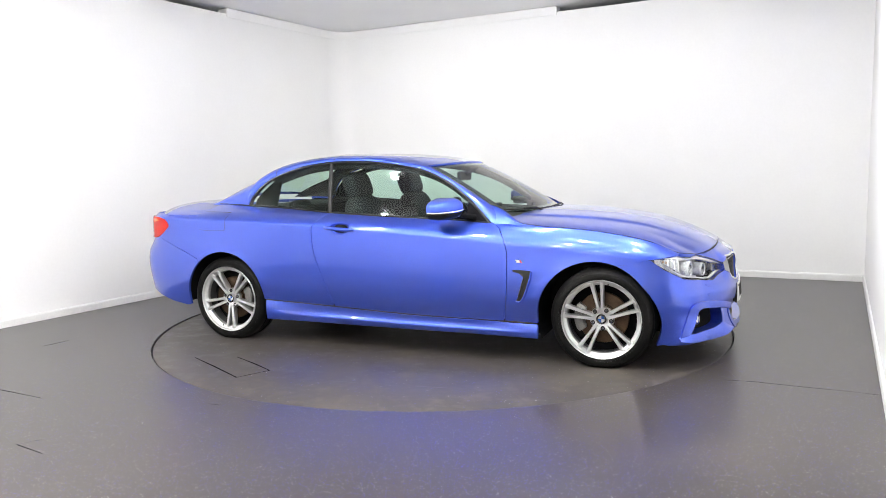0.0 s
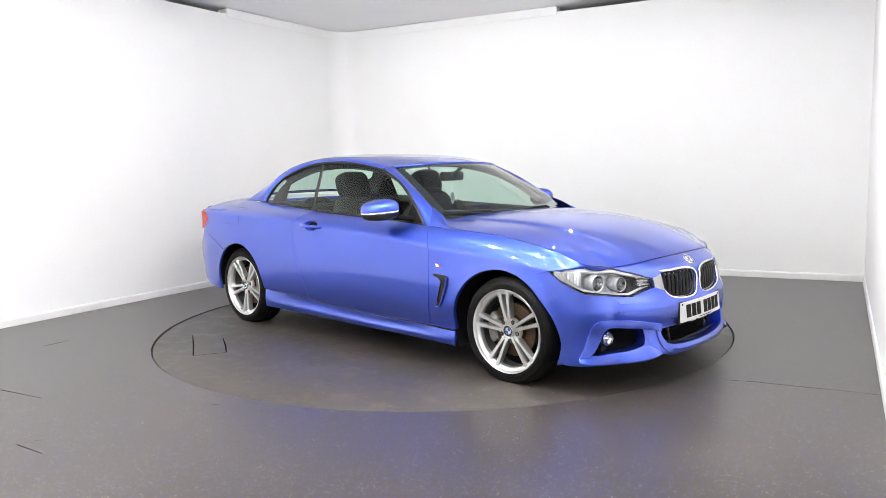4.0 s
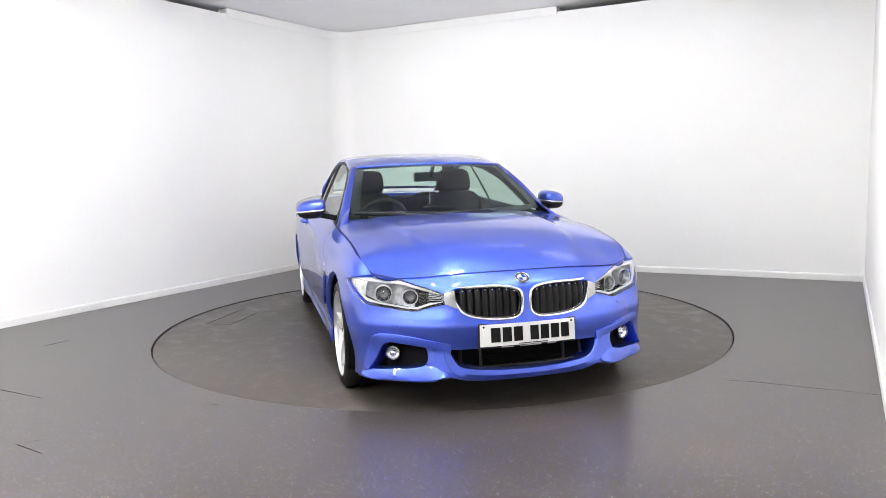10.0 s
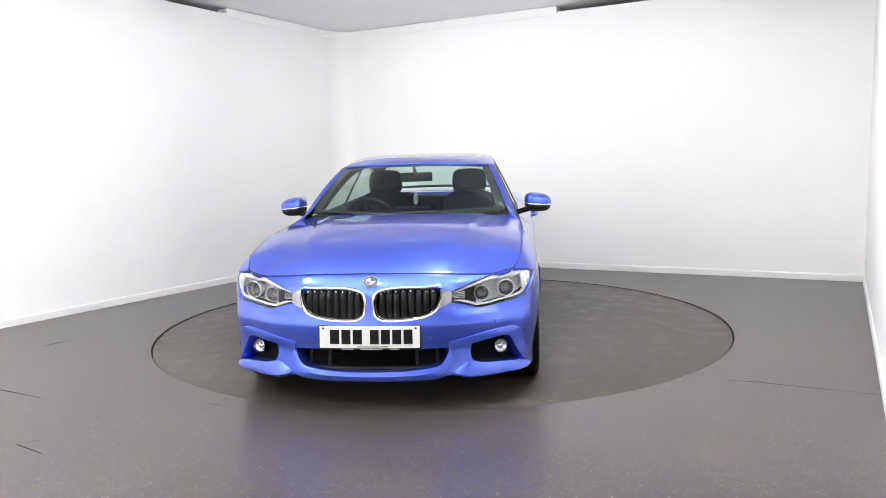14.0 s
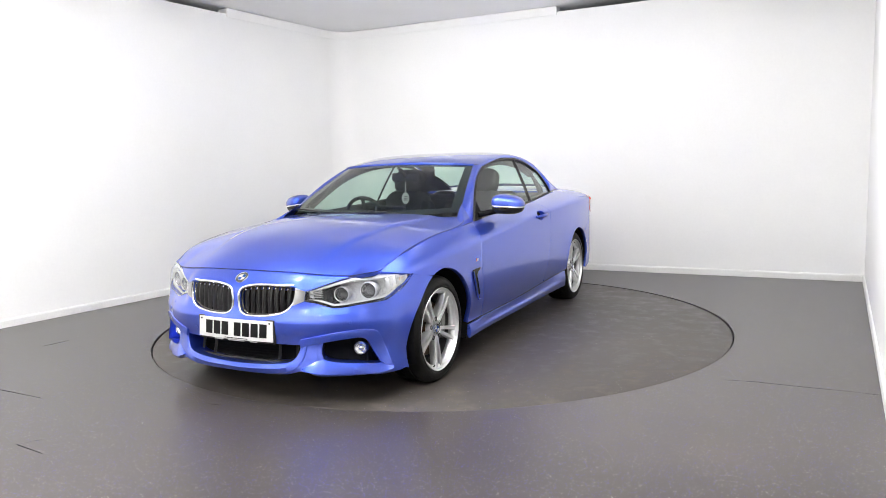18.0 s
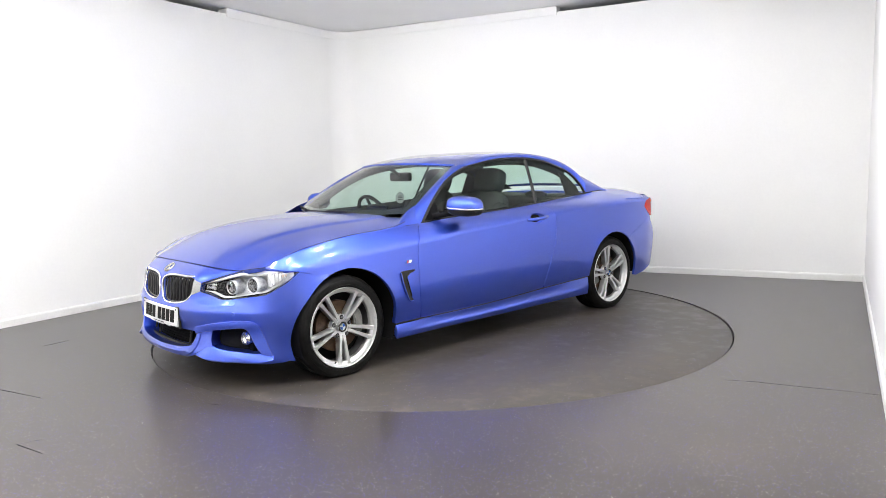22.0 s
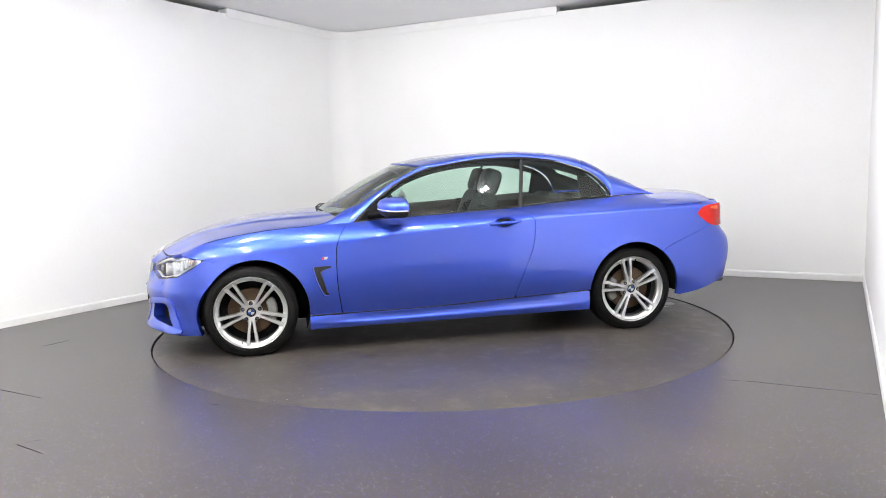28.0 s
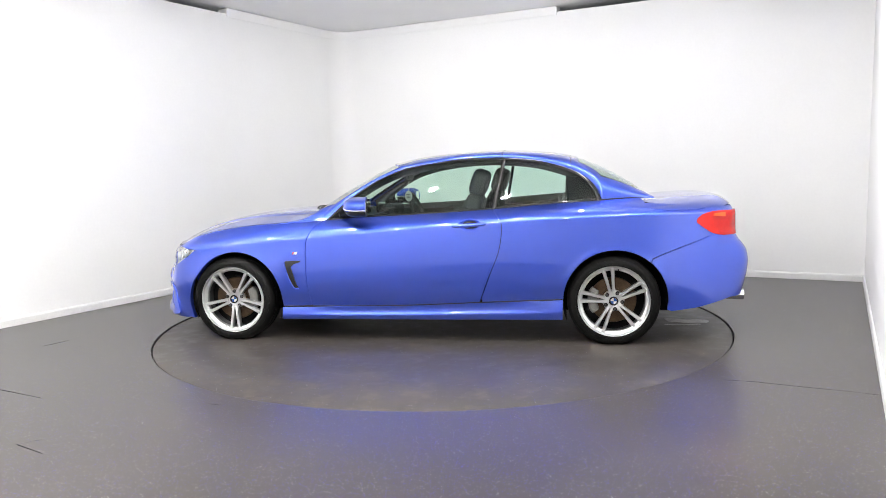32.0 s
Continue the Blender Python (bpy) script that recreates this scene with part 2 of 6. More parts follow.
def profile(pairs, blur=0.05):
    """A smooth function through (position, value) pairs: shape-keeping cubic, then softened over blur."""
    p = sorted(pairs)
    x, y = np.array([a for a, _ in p], float), np.array([b for _, b in p], float)
    h, d = np.diff(x), np.diff(y) / np.diff(x)
    s = np.zeros(len(x))
    s[0], s[-1] = d[0], d[-1]
    for i in range(1, len(x) - 1):
        if d[i - 1] * d[i] > 0:
            w1, w2 = 2 * h[i] + h[i - 1], h[i] + 2 * h[i - 1]
            s[i] = (w1 + w2) / (w1 / d[i - 1] + w2 / d[i])
    g = np.linspace(x[0], x[-1], 1200)
    k = np.clip(np.searchsorted(x, g, side="right") - 1, 0, len(x) - 2)
    t = (g - x[k]) / h[k]
    v = (y[k] * (1 + 2 * t) + h[k] * s[k] * t) * (1 - t) ** 2 + (y[k + 1] * (3 - 2 * t) - h[k] * s[k + 1] * (1 - t)) * t * t
    n = int(blur / (g[1] - g[0]))
    if n > 1:
        pad = np.r_[2 * v[0] - v[n:0:-1], v, 2 * v[-1] - v[-2:-n - 2:-1]]
        ker = np.hanning(2 * n + 1)
        v = np.convolve(pad, ker / ker.sum(), "valid")
    lo, hi = (v[1] - v[0]) / (g[1] - g[0]), (v[-1] - v[-2]) / (g[1] - g[0])

    def f(q):
        if q < g[0]:
            return v[0] + (q - g[0]) * lo
        if q > g[-1]:
            return v[-1] + (q - g[-1]) * hi
        return float(np.interp(q, g, v))
    return f


def spline(points, per=8, closed=False):
    """Catmull-Rom through 2D or 3D points."""
    P = [np.array(p, float) for p in points]
    n, out = len(P), []
    for i in range(n if closed else n - 1):
        a = P[i - 1] if i or closed else 2 * P[0] - P[1]
        b, c = P[i], P[(i + 1) % n]
        d = P[(i + 2) % n] if closed or i + 2 < n else 2 * P[-1] - P[-2]
        for k in range(per):
            t = k / per
            out.append(0.5 * (2 * b + (c - a) * t + (2 * a - 5 * b + 4 * c - d) * t * t + (3 * b - a - 3 * c + d) * t ** 3))
    if not closed:
        out.append(P[-1])
    return [tuple(o) for o in out]


def inside(poly, pts):
    x, y = pts[:, 0], pts[:, 1]
    res = np.zeros(len(pts), bool)
    n = len(poly)
    for i in range(n):
        (x1, y1), (x2, y2) = poly[i], poly[(i + 1) % n]
        if y1 == y2:
            continue
        cross = ((y1 > y) != (y2 > y)) & (x < (x2 - x1) * (y - y1) / (y2 - y1) + x1)
        res ^= cross
    return res


def resample(loop, step):
    out, n = [], len(loop)
    for i in range(n):
        a, b = np.array(loop[i], float), np.array(loop[(i + 1) % n], float)
        k = max(1, int(math.ceil(np.linalg.norm(b - a) / step)))
        out += [tuple(a + (b - a) * j / k) for j in range(k)]
    return out


def sheet(name, surf, outline, mat, parent, label="", du=0.03, dv=0.014, holes=(), lip=0.012, flip=False, thick_mat=None):
    """A panel: the part of a surface inside an outline, finely meshed, with its edges turned in."""
    sv = du / dv
    loops = [resample([(u, v * sv) for u, v in lp], du) for lp in (outline, *holes)]
    flatpts = [p for lp in loops for p in lp]
    arr = np.array(flatpts)
    (u0, v0), (u1, v1) = arr.min(0), arr.max(0)
    gu, gv = np.meshgrid(np.arange(u0 + du * 0.5, u1, du), np.arange(v0 + du * 0.5, v1, du))
    grid = np.c_[gu.ravel(), gv.ravel()]
    keep = inside(loops[0], grid)
    for lp in loops[1:]:
        keep &= ~inside(lp, grid)
    grid = grid[keep]
    if len(grid):
        near = np.full(len(grid), 1e9)
        for i in range(0, len(arr), 64):
            near = np.minimum(near, np.sqrt(((grid[:, None] - arr[None, i:i + 64]) ** 2).sum(2)).min(1))
        grid = grid[near > du * 0.5]
    verts = [Vector(p) for p in flatpts] + [Vector(p) for p in grid]
    edges, k = [], 0
    for lp in loops:
        edges += [(k + i, k + (i + 1) % len(lp)) for i in range(len(lp))]
        k += len(lp)
    from mathutils import geometry
    ov, oe, of, *_ = geometry.delaunay_2d_cdt(verts, edges, [], 0, 1e-6)
    P = np.array([tuple(v) for v in ov])
    tris = [f for f in of if len(f) == 3]
    cen = np.array([(P[f[0]] + P[f[1]] + P[f[2]]) / 3 for f in tris])
    ok = inside(loops[0], cen)
    for lp in loops[1:]:
        ok &= ~inside(lp, cen)
    tris = [f for f, o in zip(tris, ok) if o]
    pos, nor, e = [], [], 0.004
    for u, v in P:
        v = v / sv
        c = surf(u, v)
        tu = surf(u + e, v) - surf(u - e, v)
        tv = surf(u, v + e) - surf(u, v - e)
        n = tu.cross(tv)
        pos.append(c)
        nor.append(n.normalized() if n.length > 1e-12 else Vector((0, 0, 1)))
    sgn = -1.0 if flip else 1.0
    nor = [n * sgn for n in nor]
    faces = []
    for a, b, c in tris:
        g = (pos[b] - pos[a]).cross(pos[c] - pos[a])
        faces.append((a, b, c) if g.dot(nor[a]) > 0 else (a, c, b))
    if lip:
        count = {}
        for f in faces:
            for i in range(3):
                a, b = f[i], f[(i + 1) % 3]
                count[(a, b)] = count.get((a, b), 0) + 1
        rim = [(a, b) for (a, b) in count if (b, a) not in count]
        for a, b in rim:
            d = pos[b] - pos[a]
            out = d.cross((nor[a] + nor[b]) * 0.5)
            if out.length < 1e-9:
                continue
            out.normalize()
            k = len(pos)
            pos += [pos[a], pos[b], pos[b] - nor[b] * lip, pos[a] - nor[a] * lip]
            # a softened edge: the first ring leans between face and return
            nor += [(out + nor[a] * 0.6).normalized(), (out + nor[b] * 0.6).normalized(), out, out]
            faces.append((k + 1, k, k + 3, k + 2))
    return mesh_part(name, pos, faces, mat, parent, label, nor)


def loft(name, fn, us, vs, mat, parent, label="", flip=False):
    """A grid over a surface of two parameters."""
    verts = [fn(u, v) for u in us for v in vs]
    m = len(vs)
    faces = [(i * m + j, i * m + j + 1, (i + 1) * m + j + 1, (i + 1) * m + j) for i in range(len(us) - 1) for j in range(m - 1)]
    if flip:
        faces = [f[::-1] for f in faces]
    return mesh_part(name, verts, faces, mat, parent, label)


def prism(name, outline, depth, mat, parent, m, label="", bevel=0.0):
    """An outline in the x, z plane, given a depth along y, then posed by m."""
    bm = bmesh.new()
    vs = [bm.verts.new((x, 0, z)) for x, z in outline]
    f = bm.faces.new(vs)
    r = bmesh.ops.extrude_face_region(bm, geom=[f])
    bmesh.ops.translate(bm, verts=[g for g in r["geom"] if isinstance(g, bmesh.types.BMVert)], vec=(0, depth, 0))
    if bevel:
        bmesh.ops.recalc_face_normals(bm, faces=bm.faces)
        bmesh.ops.bevel(bm, geom=list(bm.edges), offset=bevel, segments=2, affect="EDGES", profile=0.5, clamp_overlap=True)
    bmesh.ops.transform(bm, matrix=m, verts=bm.verts)
    return part(name, bm, mat, parent, label)


# ---- the room ----
CORNER = Vector((-1.287, 4.199, 0))
LEFT_DIR = Vector((-0.5117, -0.8592, 0))     # from the rounded corner along the left wall
BACK_DIR = Vector((0.8858, -0.4640, 0))      # from the rounded corner along the back wall
RIGHT_CORNER = Vector((4.248, 1.300, 0))
RIGHT_DIR = Vector((-0.4812, -0.8766, 0))
WALL_H, PANEL_H, CEIL_H, THICK = 3.0, 3.060, 3.068, 0.12


def wall_run(name, points, height, thick, mat, outward, label="", z0=0.0):
    """A wall along plan points, with its thickness on the outer side."""
    bm = bmesh.new()
    n = len(points)
    outs = []
    for i, p in enumerate(points):
        a, b = points[max(i - 1, 0)], points[min(i + 1, n - 1)]
        t = (b - a).normalized()
        outs.append(Vector((t.y, -t.x, 0)) * outward)
    grid = [[bm.verts.new((q.x, q.y, z)) for q, z in ((p, z0), (p, height), (p + o * thick, height), (p + o * thick, z0))] for p, o in zip(points, outs)]
    for i in range(n - 1):
        for k in range(4):
            bm.faces.new((grid[i][k], grid[i + 1][k], grid[i + 1][(k + 1) % 4], grid[i][(k + 1) % 4]))
    bm.faces.new(grid[0])
    bm.faces.new(grid[-1][::-1])
    ob = part(name, bm, mat, None, "", n > 3)
    if n > 3:
        sharpen(ob.data, 0.5)
    return tagged(ob, label, "wall" if "wall" in name else "trim", kind="structure")


FILLET = 0.30
pL, pB = CORNER + LEFT_DIR * FILLET, CORNER + BACK_DIR * FILLET
turn = math.acos(LEFT_DIR.dot(BACK_DIR))
radius = FILLET * math.tan(turn / 2)
centre = CORNER + (LEFT_DIR + BACK_DIR).normalized() * (radius / math.sin(turn / 2))
arc = []
a0 = math.atan2(pL.y - centre.y, pL.x - centre.x)
a1 = math.atan2(pB.y - centre.y, pB.x - centre.x)
if a1 > a0:
    a1 -= 2 * math.pi
for i in range(25):
    a = a0 + (a1 - a0) * i / 24
    arc.append(Vector((centre.x + radius * math.cos(a), centre.y + radius * math.sin(a), 0)))
LEFT_SEAM = CORNER + LEFT_DIR * 2.02
BACK_SEAM = CORNER + BACK_DIR * 3.05
LEFT_END = CORNER + LEFT_DIR * 9.6
RIGHT_END = RIGHT_CORNER + RIGHT_DIR * 5.1
LEFT_TURN = CORNER + LEFT_DIR * 5.4
wall_run("wall_left_rear", [LEFT_END, LEFT_TURN], WALL_H, THICK, WHITE_WALL, -1, "white painted wall beside the camera")
wall_run("wall_left", [LEFT_TURN, LEFT_SEAM], WALL_H, THICK, WHITE_WALL, -1, "plain white painted studio wall with a low baseboard")
wall_run("wall_corner", [LEFT_SEAM] + arc + [BACK_SEAM], PANEL_H, THICK, WHITE_WALL, -1, "white wall panel curved round the room corner")
wall_run("wall_back", [BACK_SEAM, RIGHT_CORNER + BACK_DIR * 0.1], WALL_H, THICK, WHITE_WALL, -1, "plain white painted studio back wall")
wall_run("wall_right", [RIGHT_CORNER, RIGHT_END], WALL_H, THICK, WHITE_WALL, -1, "plain white painted studio side wall")
OUT = Vector((0.8766, -0.4812, 0))
R2 = RIGHT_END + OUT * 2.6
R3 = R2 + RIGHT_DIR * 4.2
wall_run("wall_return", [RIGHT_END + OUT * 0.13, R2], WALL_H, THICK, WHITE_WALL, -1, "white wall return beside the camera bay")
wall_run("wall_bay", [R2, R3], WALL_H, THICK, WHITE_WALL, -1, "white wall of the camera bay")
wall_run("wall_front", [R3, R3 - BACK_DIR * 11.0], WALL_H, THICK, WHITE_WALL, -1, "white wall behind the camera")

# a shallow fascia band on the curved panel, just under its top
band = [LEFT_SEAM - LEFT_DIR * 0.002] + [c + (centre - c).normalized() * 0.012 for c in arc] + [BACK_SEAM]
inner = [LEFT_SEAM + Vector((0.8592, -0.5117, 0)) * 0.012] + band[1:-1] + [BACK_SEAM + Vector((-0.4640, -0.8858, 0)) * 0.012]
wall_run("fascia_trim", inner, PANEL_H + 0.003, 0.010, WHITE_WALL, -1, "thin white fascia strip along the curved wall top", z0=2.965)


def baseboard(name, a, b, inward):
    t = (b - a).normalized()
    n = Vector((t.y, -t.x, 0)) * inward
    prof = [(0.0, 0.0), (0.014, 0.0), (0.014, 0.055), (0.010, 0.066), (0.004, 0.070), (0.0, 0.070)]
    bm = bmesh.new()
    rings = [[bm.verts.new(p + n * (0.001 + d) + Vector((0, 0, z))) for d, z in prof] for p in (a, b)]
    for k in range(len(prof)):
        q = (k + 1) % len(prof)
        bm.faces.new((rings[0][k], rings[1][k], rings[1][q], rings[0][q]))
    bm.faces.new(rings[0])
    bm.faces.new(rings[1][::-1])
    tagged(part(name, bm, BASEBOARD), "low white painted baseboard along the wall foot", "baseboard", kind="structure")


baseboard("baseboard_left", LEFT_TURN, pL, 1)
for k in range(0, 24, 4):
    baseboard("baseboard_corner", arc[k], arc[k + 4], 1)
baseboard("baseboard_back", pB, RIGHT_CORNER, 1)
baseboard("baseboard_right", RIGHT_CORNER + RIGHT_DIR * 0.016, RIGHT_END, 1)

# floor: one sheet with a round hole for the turntable
TABLE_R = 2.236


def ring_sheet(name, r_in, z, mat, label):
    bm = bmesh.new()
    n = 192
    ring = [bm.verts.new((r_in * math.cos(2 * math.pi * i / n), r_in * math.sin(2 * math.pi * i / n), z)) for i in range(n)]
    rim = [bm.verts.new((14 * math.cos(2 * math.pi * i / n), -2 + 14 * math.sin(2 * math.pi * i / n), z)) for i in range(n)]
    for i in range(n):
        k = (i + 1) % n
        bm.faces.new((ring[i], rim[i], rim[k], ring[k]))
    low = [bm.verts.new((v.co.x, v.co.y, z - 0.03)) for v in ring]
    for i in range(n):
        k = (i + 1) % n
        bm.faces.new((ring[k], low[k], low[i], ring[i]))
    return tagged(part(name, bm, mat), label, "floor", kind="structure")


ring_sheet("floor", TABLE_R + 0.006, 0.0, VINYL, "dark grey speckled vinyl floor with scuffs and blue chips")
pit = lathe("turntable_pit", [(0.0, -0.02), (TABLE_R + 0.05, -0.02)], SEAM, n=96, m=Matrix.Rotation(radians(90), 4, "X"))
pit.location.z = -0.05
tagged(pit, "black recess round the turntable edge", "floor recess", kind="structure")

bm = bmesh.new()
bmesh.ops.create_grid(bm, x_segments=1, y_segments=1, size=14)
bmesh.ops.translate(bm, verts=bm.verts, vec=(0, -2, CEIL_H))
ceiling = tagged(part("ceiling", bm, CEILING), "flat light grey painted ceiling", "ceiling", kind="structure")


# ---- ceiling lights: small box lamps just under the ceiling ----
def ceiling_light():
    base = empty("ceiling_light")
    tagged(base, "small white box light fixed under the ceiling", "ceiling light", "ceiling lights")
    bm = bmesh.new()
    add_box(bm, (-0.08, -0.042, -0.045), (0.08, 0.042, 0.0), 0.010)
    part("diffuser", bm, LAMP, base)
    for x in (-0.088, 0.088):
        bm = bmesh.new()
        add_box(bm, (x - 0.008, -0.047, -0.05), (x + 0.008, 0.047, 0.005), 0.003)
        part("end_cap", bm, LAMP_FRAME, base)
        tube("hanger", [Vector((x, 0, 0.0)), Vector((x, 0, 0.03)), Vector((x, 0, 0.0595))], 0.006, LAMP_FRAME, base, "", False, 6)
    return base


first_light = ceiling_light()
AX, AY = RIGHT_DIR, BACK_DIR
room_turn = math.degrees(math.atan2(-LEFT_DIR.y, -LEFT_DIR.x))
rows = [(1.3, (0.9, 2.2)), (2.3, (-0.7, 0.4, 1.5, 2.4)), (3.5, (-1.1, 0.1, 1.3, 2.3)), (4.7, (-1.5, -0.2, 1.1)), (5.7, (-2.2, -0.9, 0.4, 1.7))]
spots = [Vector((0, 0.2, 0)) + AX * along + AY * across for along, many in rows for across in many]
for i, p in enumerate(spots):
    m = pose(p.x, p.y, CEIL_H - 0.06, rz=room_turn)
    if i:
        copy_thing(first_light, m)
    else:
        first_light.matrix_basis = m


# ---- added unseen lamps that brighten back and side walls, built as track spotlights ----
def wall_fill(p, aim, watts):
    base = empty("wall_spotlight", Matrix.Translation(p))
    tagged(base, "small white ceiling spotlight turned to the wall", "spotlight", "wall spotlights")
    d = (Vector(aim) - Vector(p)).normalized()
    turn = d.to_track_quat("Y", "Z").to_matrix().to_4x4()
    lathe("spot_can", [(0.0, -0.16), (0.05, -0.155), (0.06, -0.14), (0.06, 0.01), (0.055, 0.01), (0.054, -0.02)], LAMP_FRAME, base, "", 28, turn)
    tube("spot_stem", [Vector((0, 0, 0.03)), Vector((0, 0, 0.08)), Vector((0, 0, CEIL_H - p[2] - 0.001))], 0.010, LAMP_FRAME, base, "", False, 8)
    data = bpy.data.lights.new("spot_lamp", "AREA")
    data.shape, data.size, data.energy, data.spread = "DISK", 0.10, watts, radians(125)
    data.color = (1.0, 0.985, 0.96)
    lamp = new("spot_lamp", data)
    lamp.parent = base
    lamp.matrix_basis = turn @ Matrix.Rotation(radians(90), 4, "X") @ Matrix.Translation((0, 0, -0.012))


WALL_N = Vector((0.4640, 0.8858, 0))
# added fill: watts set to even out the wall brightness
for across, watts in ((-1.7, 9.4), (-0.6, 7.6), (0.6, 6.2), (1.8, 7.8)):
    p = Vector((0, 0.2, 2.90)) + AX * -0.2 + AY * across
    wall_fill(tuple(p), tuple(p + WALL_N * 2.6 + Vector((0, 0, -1.15))), watts)
for along in (-0.6, 1.2):
    p = Vector((0, 0.2, 2.90)) + AX * along + AY * 1.0
    wall_fill(tuple(p), tuple(p + Vector((0.8766, -0.4812, 0)) * 2.2 + Vector((0, 0, -1.2))), 16.5)

for along in (2.7, 4.6):
    p = CORNER + LEFT_DIR * along + Vector((0.8592, -0.5117, 0)) * 2.2 + Vector((0, 0, 2.90))
    wall_fill(tuple(p), tuple(p + Vector((-0.8592, 0.5117, 0)) * 2.2 + Vector((0, 0, -1.2))), 3.6 if along < 3 else 1.4)


# ---- the turntable: a vinyl-topped disc that turns with the car ----
turntable = tagged(empty("turntable"), "round turntable disc topped with dark worn vinyl", "turntable")
lathe("disc", [(0.0, 0.0), (0.7, 0.0), (1.5, 0.0), (TABLE_R - 0.012, 0.0), (TABLE_R - 0.006, -0.004), (TABLE_R - 0.006, -0.04), (0.0, -0.04)],
      VINYL_DISC, turntable, n=192, m=Matrix.Rotation(radians(90), 4, "X"))


def scratch(name, points, width, mat, parent, label="", z=0.0006):
    """A thin worn line lying on the floor."""
    pts = [Vector((x, y, z)) for x, y in points]
    verts, faces = [], []
    for i, p in enumerate(pts):
        d = (pts[min(i + 1, len(pts) - 1)] - pts[max(i - 1, 0)]).normalized()
        n = Vector((-d.y, d.x, 0)) * width * (0.5 if 0 < i < len(pts) - 1 else 0.25)
        verts += [p + n, p - n]
    faces = [(2 * i, 2 * i + 1, 2 * i + 3, 2 * i + 2) for i in range(len(pts) - 1)]
    faces = [f[::-1] if (verts[f[1]] - verts[f[0]]).cross(verts[f[2]] - verts[f[0]]).z < 0 else f for f in faces]
    return mesh_part(name, verts, faces, mat, parent, label, smooth=False)


scratch("scratch", [(-1.206, -1.574), (-0.92, -1.72), (-0.615, -1.884), (-0.508, -1.69), (-0.70, -1.585), (-0.928, -1.474)], 0.012, DARKMARK, turntable, "dark angular cut in the vinyl")
rnd = random.Random(5)
for k in range(18):
    a, r = rnd.uniform(0, 2 * math.pi), rnd.uniform(0.5, 2.0)
    d, ln = rnd.uniform(0, math.pi), rnd.uniform(0.04, 0.22)
    x, y = r * math.cos(a), r * math.sin(a)
    scratch("scuff", [(x, y), (x + ln * 0.5 * math.cos(d) + 0.004, y + ln * 0.5 * math.sin(d)), (x + ln * math.cos(d), y + ln * math.sin(d))], rnd.uniform(0.006, 0.016), CHALK, turntable)
scratch("scuff", [(-0.10, 0.944), (-0.27, 1.03), (-0.438, 1.131)], 0.03, CHALK, turntable, "pale scuff")
for pts, w in (([(-1.80, -0.075), (-1.86, -0.085), (-1.95, -0.06), (-2.04, -0.07), (-2.115, -0.055)], 0.12), ([(-1.76, 0.06), (-1.83, 0.075), (-1.90, 0.07), (-1.98, 0.05), (-2.04, 0.04)], 0.028), ([(-1.79, -0.13), (-1.85, -0.135), (-1.92, -0.115)], 0.05)):
    scratch("stain", spline(pts, 4), w, STAIN, turntable, "pale dried stain", z=0.0012)
scratch("scuff", [(0.35, 1.05), (0.15, 1.10), (-0.05, 1.08)], 0.02, CHALK, turntable, "pale scuff")
floor = bpy.data.objects["floor"]
for pts, w, mat in (([(-2.997, -0.57), (-2.94, -0.48), (-2.885, -0.397)], 0.012, DARKMARK), ([(-2.72, -0.626), (-2.69, -0.61)], 0.012, DARKMARK),
                    ([(-2.80, -1.585), (-2.668, -1.652), (-2.312, -1.841)], 0.008, DARKMARK), ([(-1.48, -2.385), (-1.031, -2.62), (-0.555, -2.915), (-0.159, -3.152)], 0.006, CHALK), ([(2.213, -2.105), (2.30, -2.16), (2.46, -2.25)], 0.006, DARKMARK),
                    ([(-1.958, -2.499), (-2.047, -2.558), (-1.86, -2.68)], 0.008, DARKMARK),
                    ([(-1.556, -2.300), (-1.545, -2.306)], 0.014, PLATE), ([(-1.526, -1.727), (-1.518, -1.727)], 0.012, PLATE), ([(2.84, 0.026), (2.85, 0.024)], 0.012, PLATE),
                    ([(1.62, -1.83), (1.773, -1.881), (1.966, -1.983), (2.213, -2.105)], 0.007, DARKMARK), ([(-1.30, -2.02), (-1.22, -2.05)], 0.006, DARKMARK)):
    scratch("floor_mark", pts, w, mat, floor)


# ---- the car: x forward, y to its left, z up, origin on the ground midway between the axles ----
car = tagged(empty("convertible_car"), "metallic blue two-door hardtop convertible with silver alloy wheels", "car")

FRONT_AXLE, REAR_AXLE, HUB_Z, TYRE_R = 1.405, -1.405, 0.306, 0.320
ARCH_F, ARCH_R, ARCH_RAD, ARCH_Z = 1.365, -1.415, 0.357, 0.312

crease_z = profile([(2.1, 0.64), (1.75, 0.67), (1.45, 0.70), (1.14, 0.727), (0.66, 0.766), (0.26, 0.804), (-0.285, 0.842), (-0.956, 0.881), (-1.565, 0.901), (-1.93, 0.908), (-2.3, 0.91)], 0.12)
crease_y = profile([(2.1, 0.74), (1.9, 0.815), (1.7, 0.866), (1.45, 0.884), (1.1, 0.888), (0.6, 0.892), (0.0, 0.895), (-0.6, 0.897), (-1.1, 0.902), (-1.5, 0.897), (-1.8, 0.882), (-2.0, 0.860), (-2.2, 0.80)], 0.12)
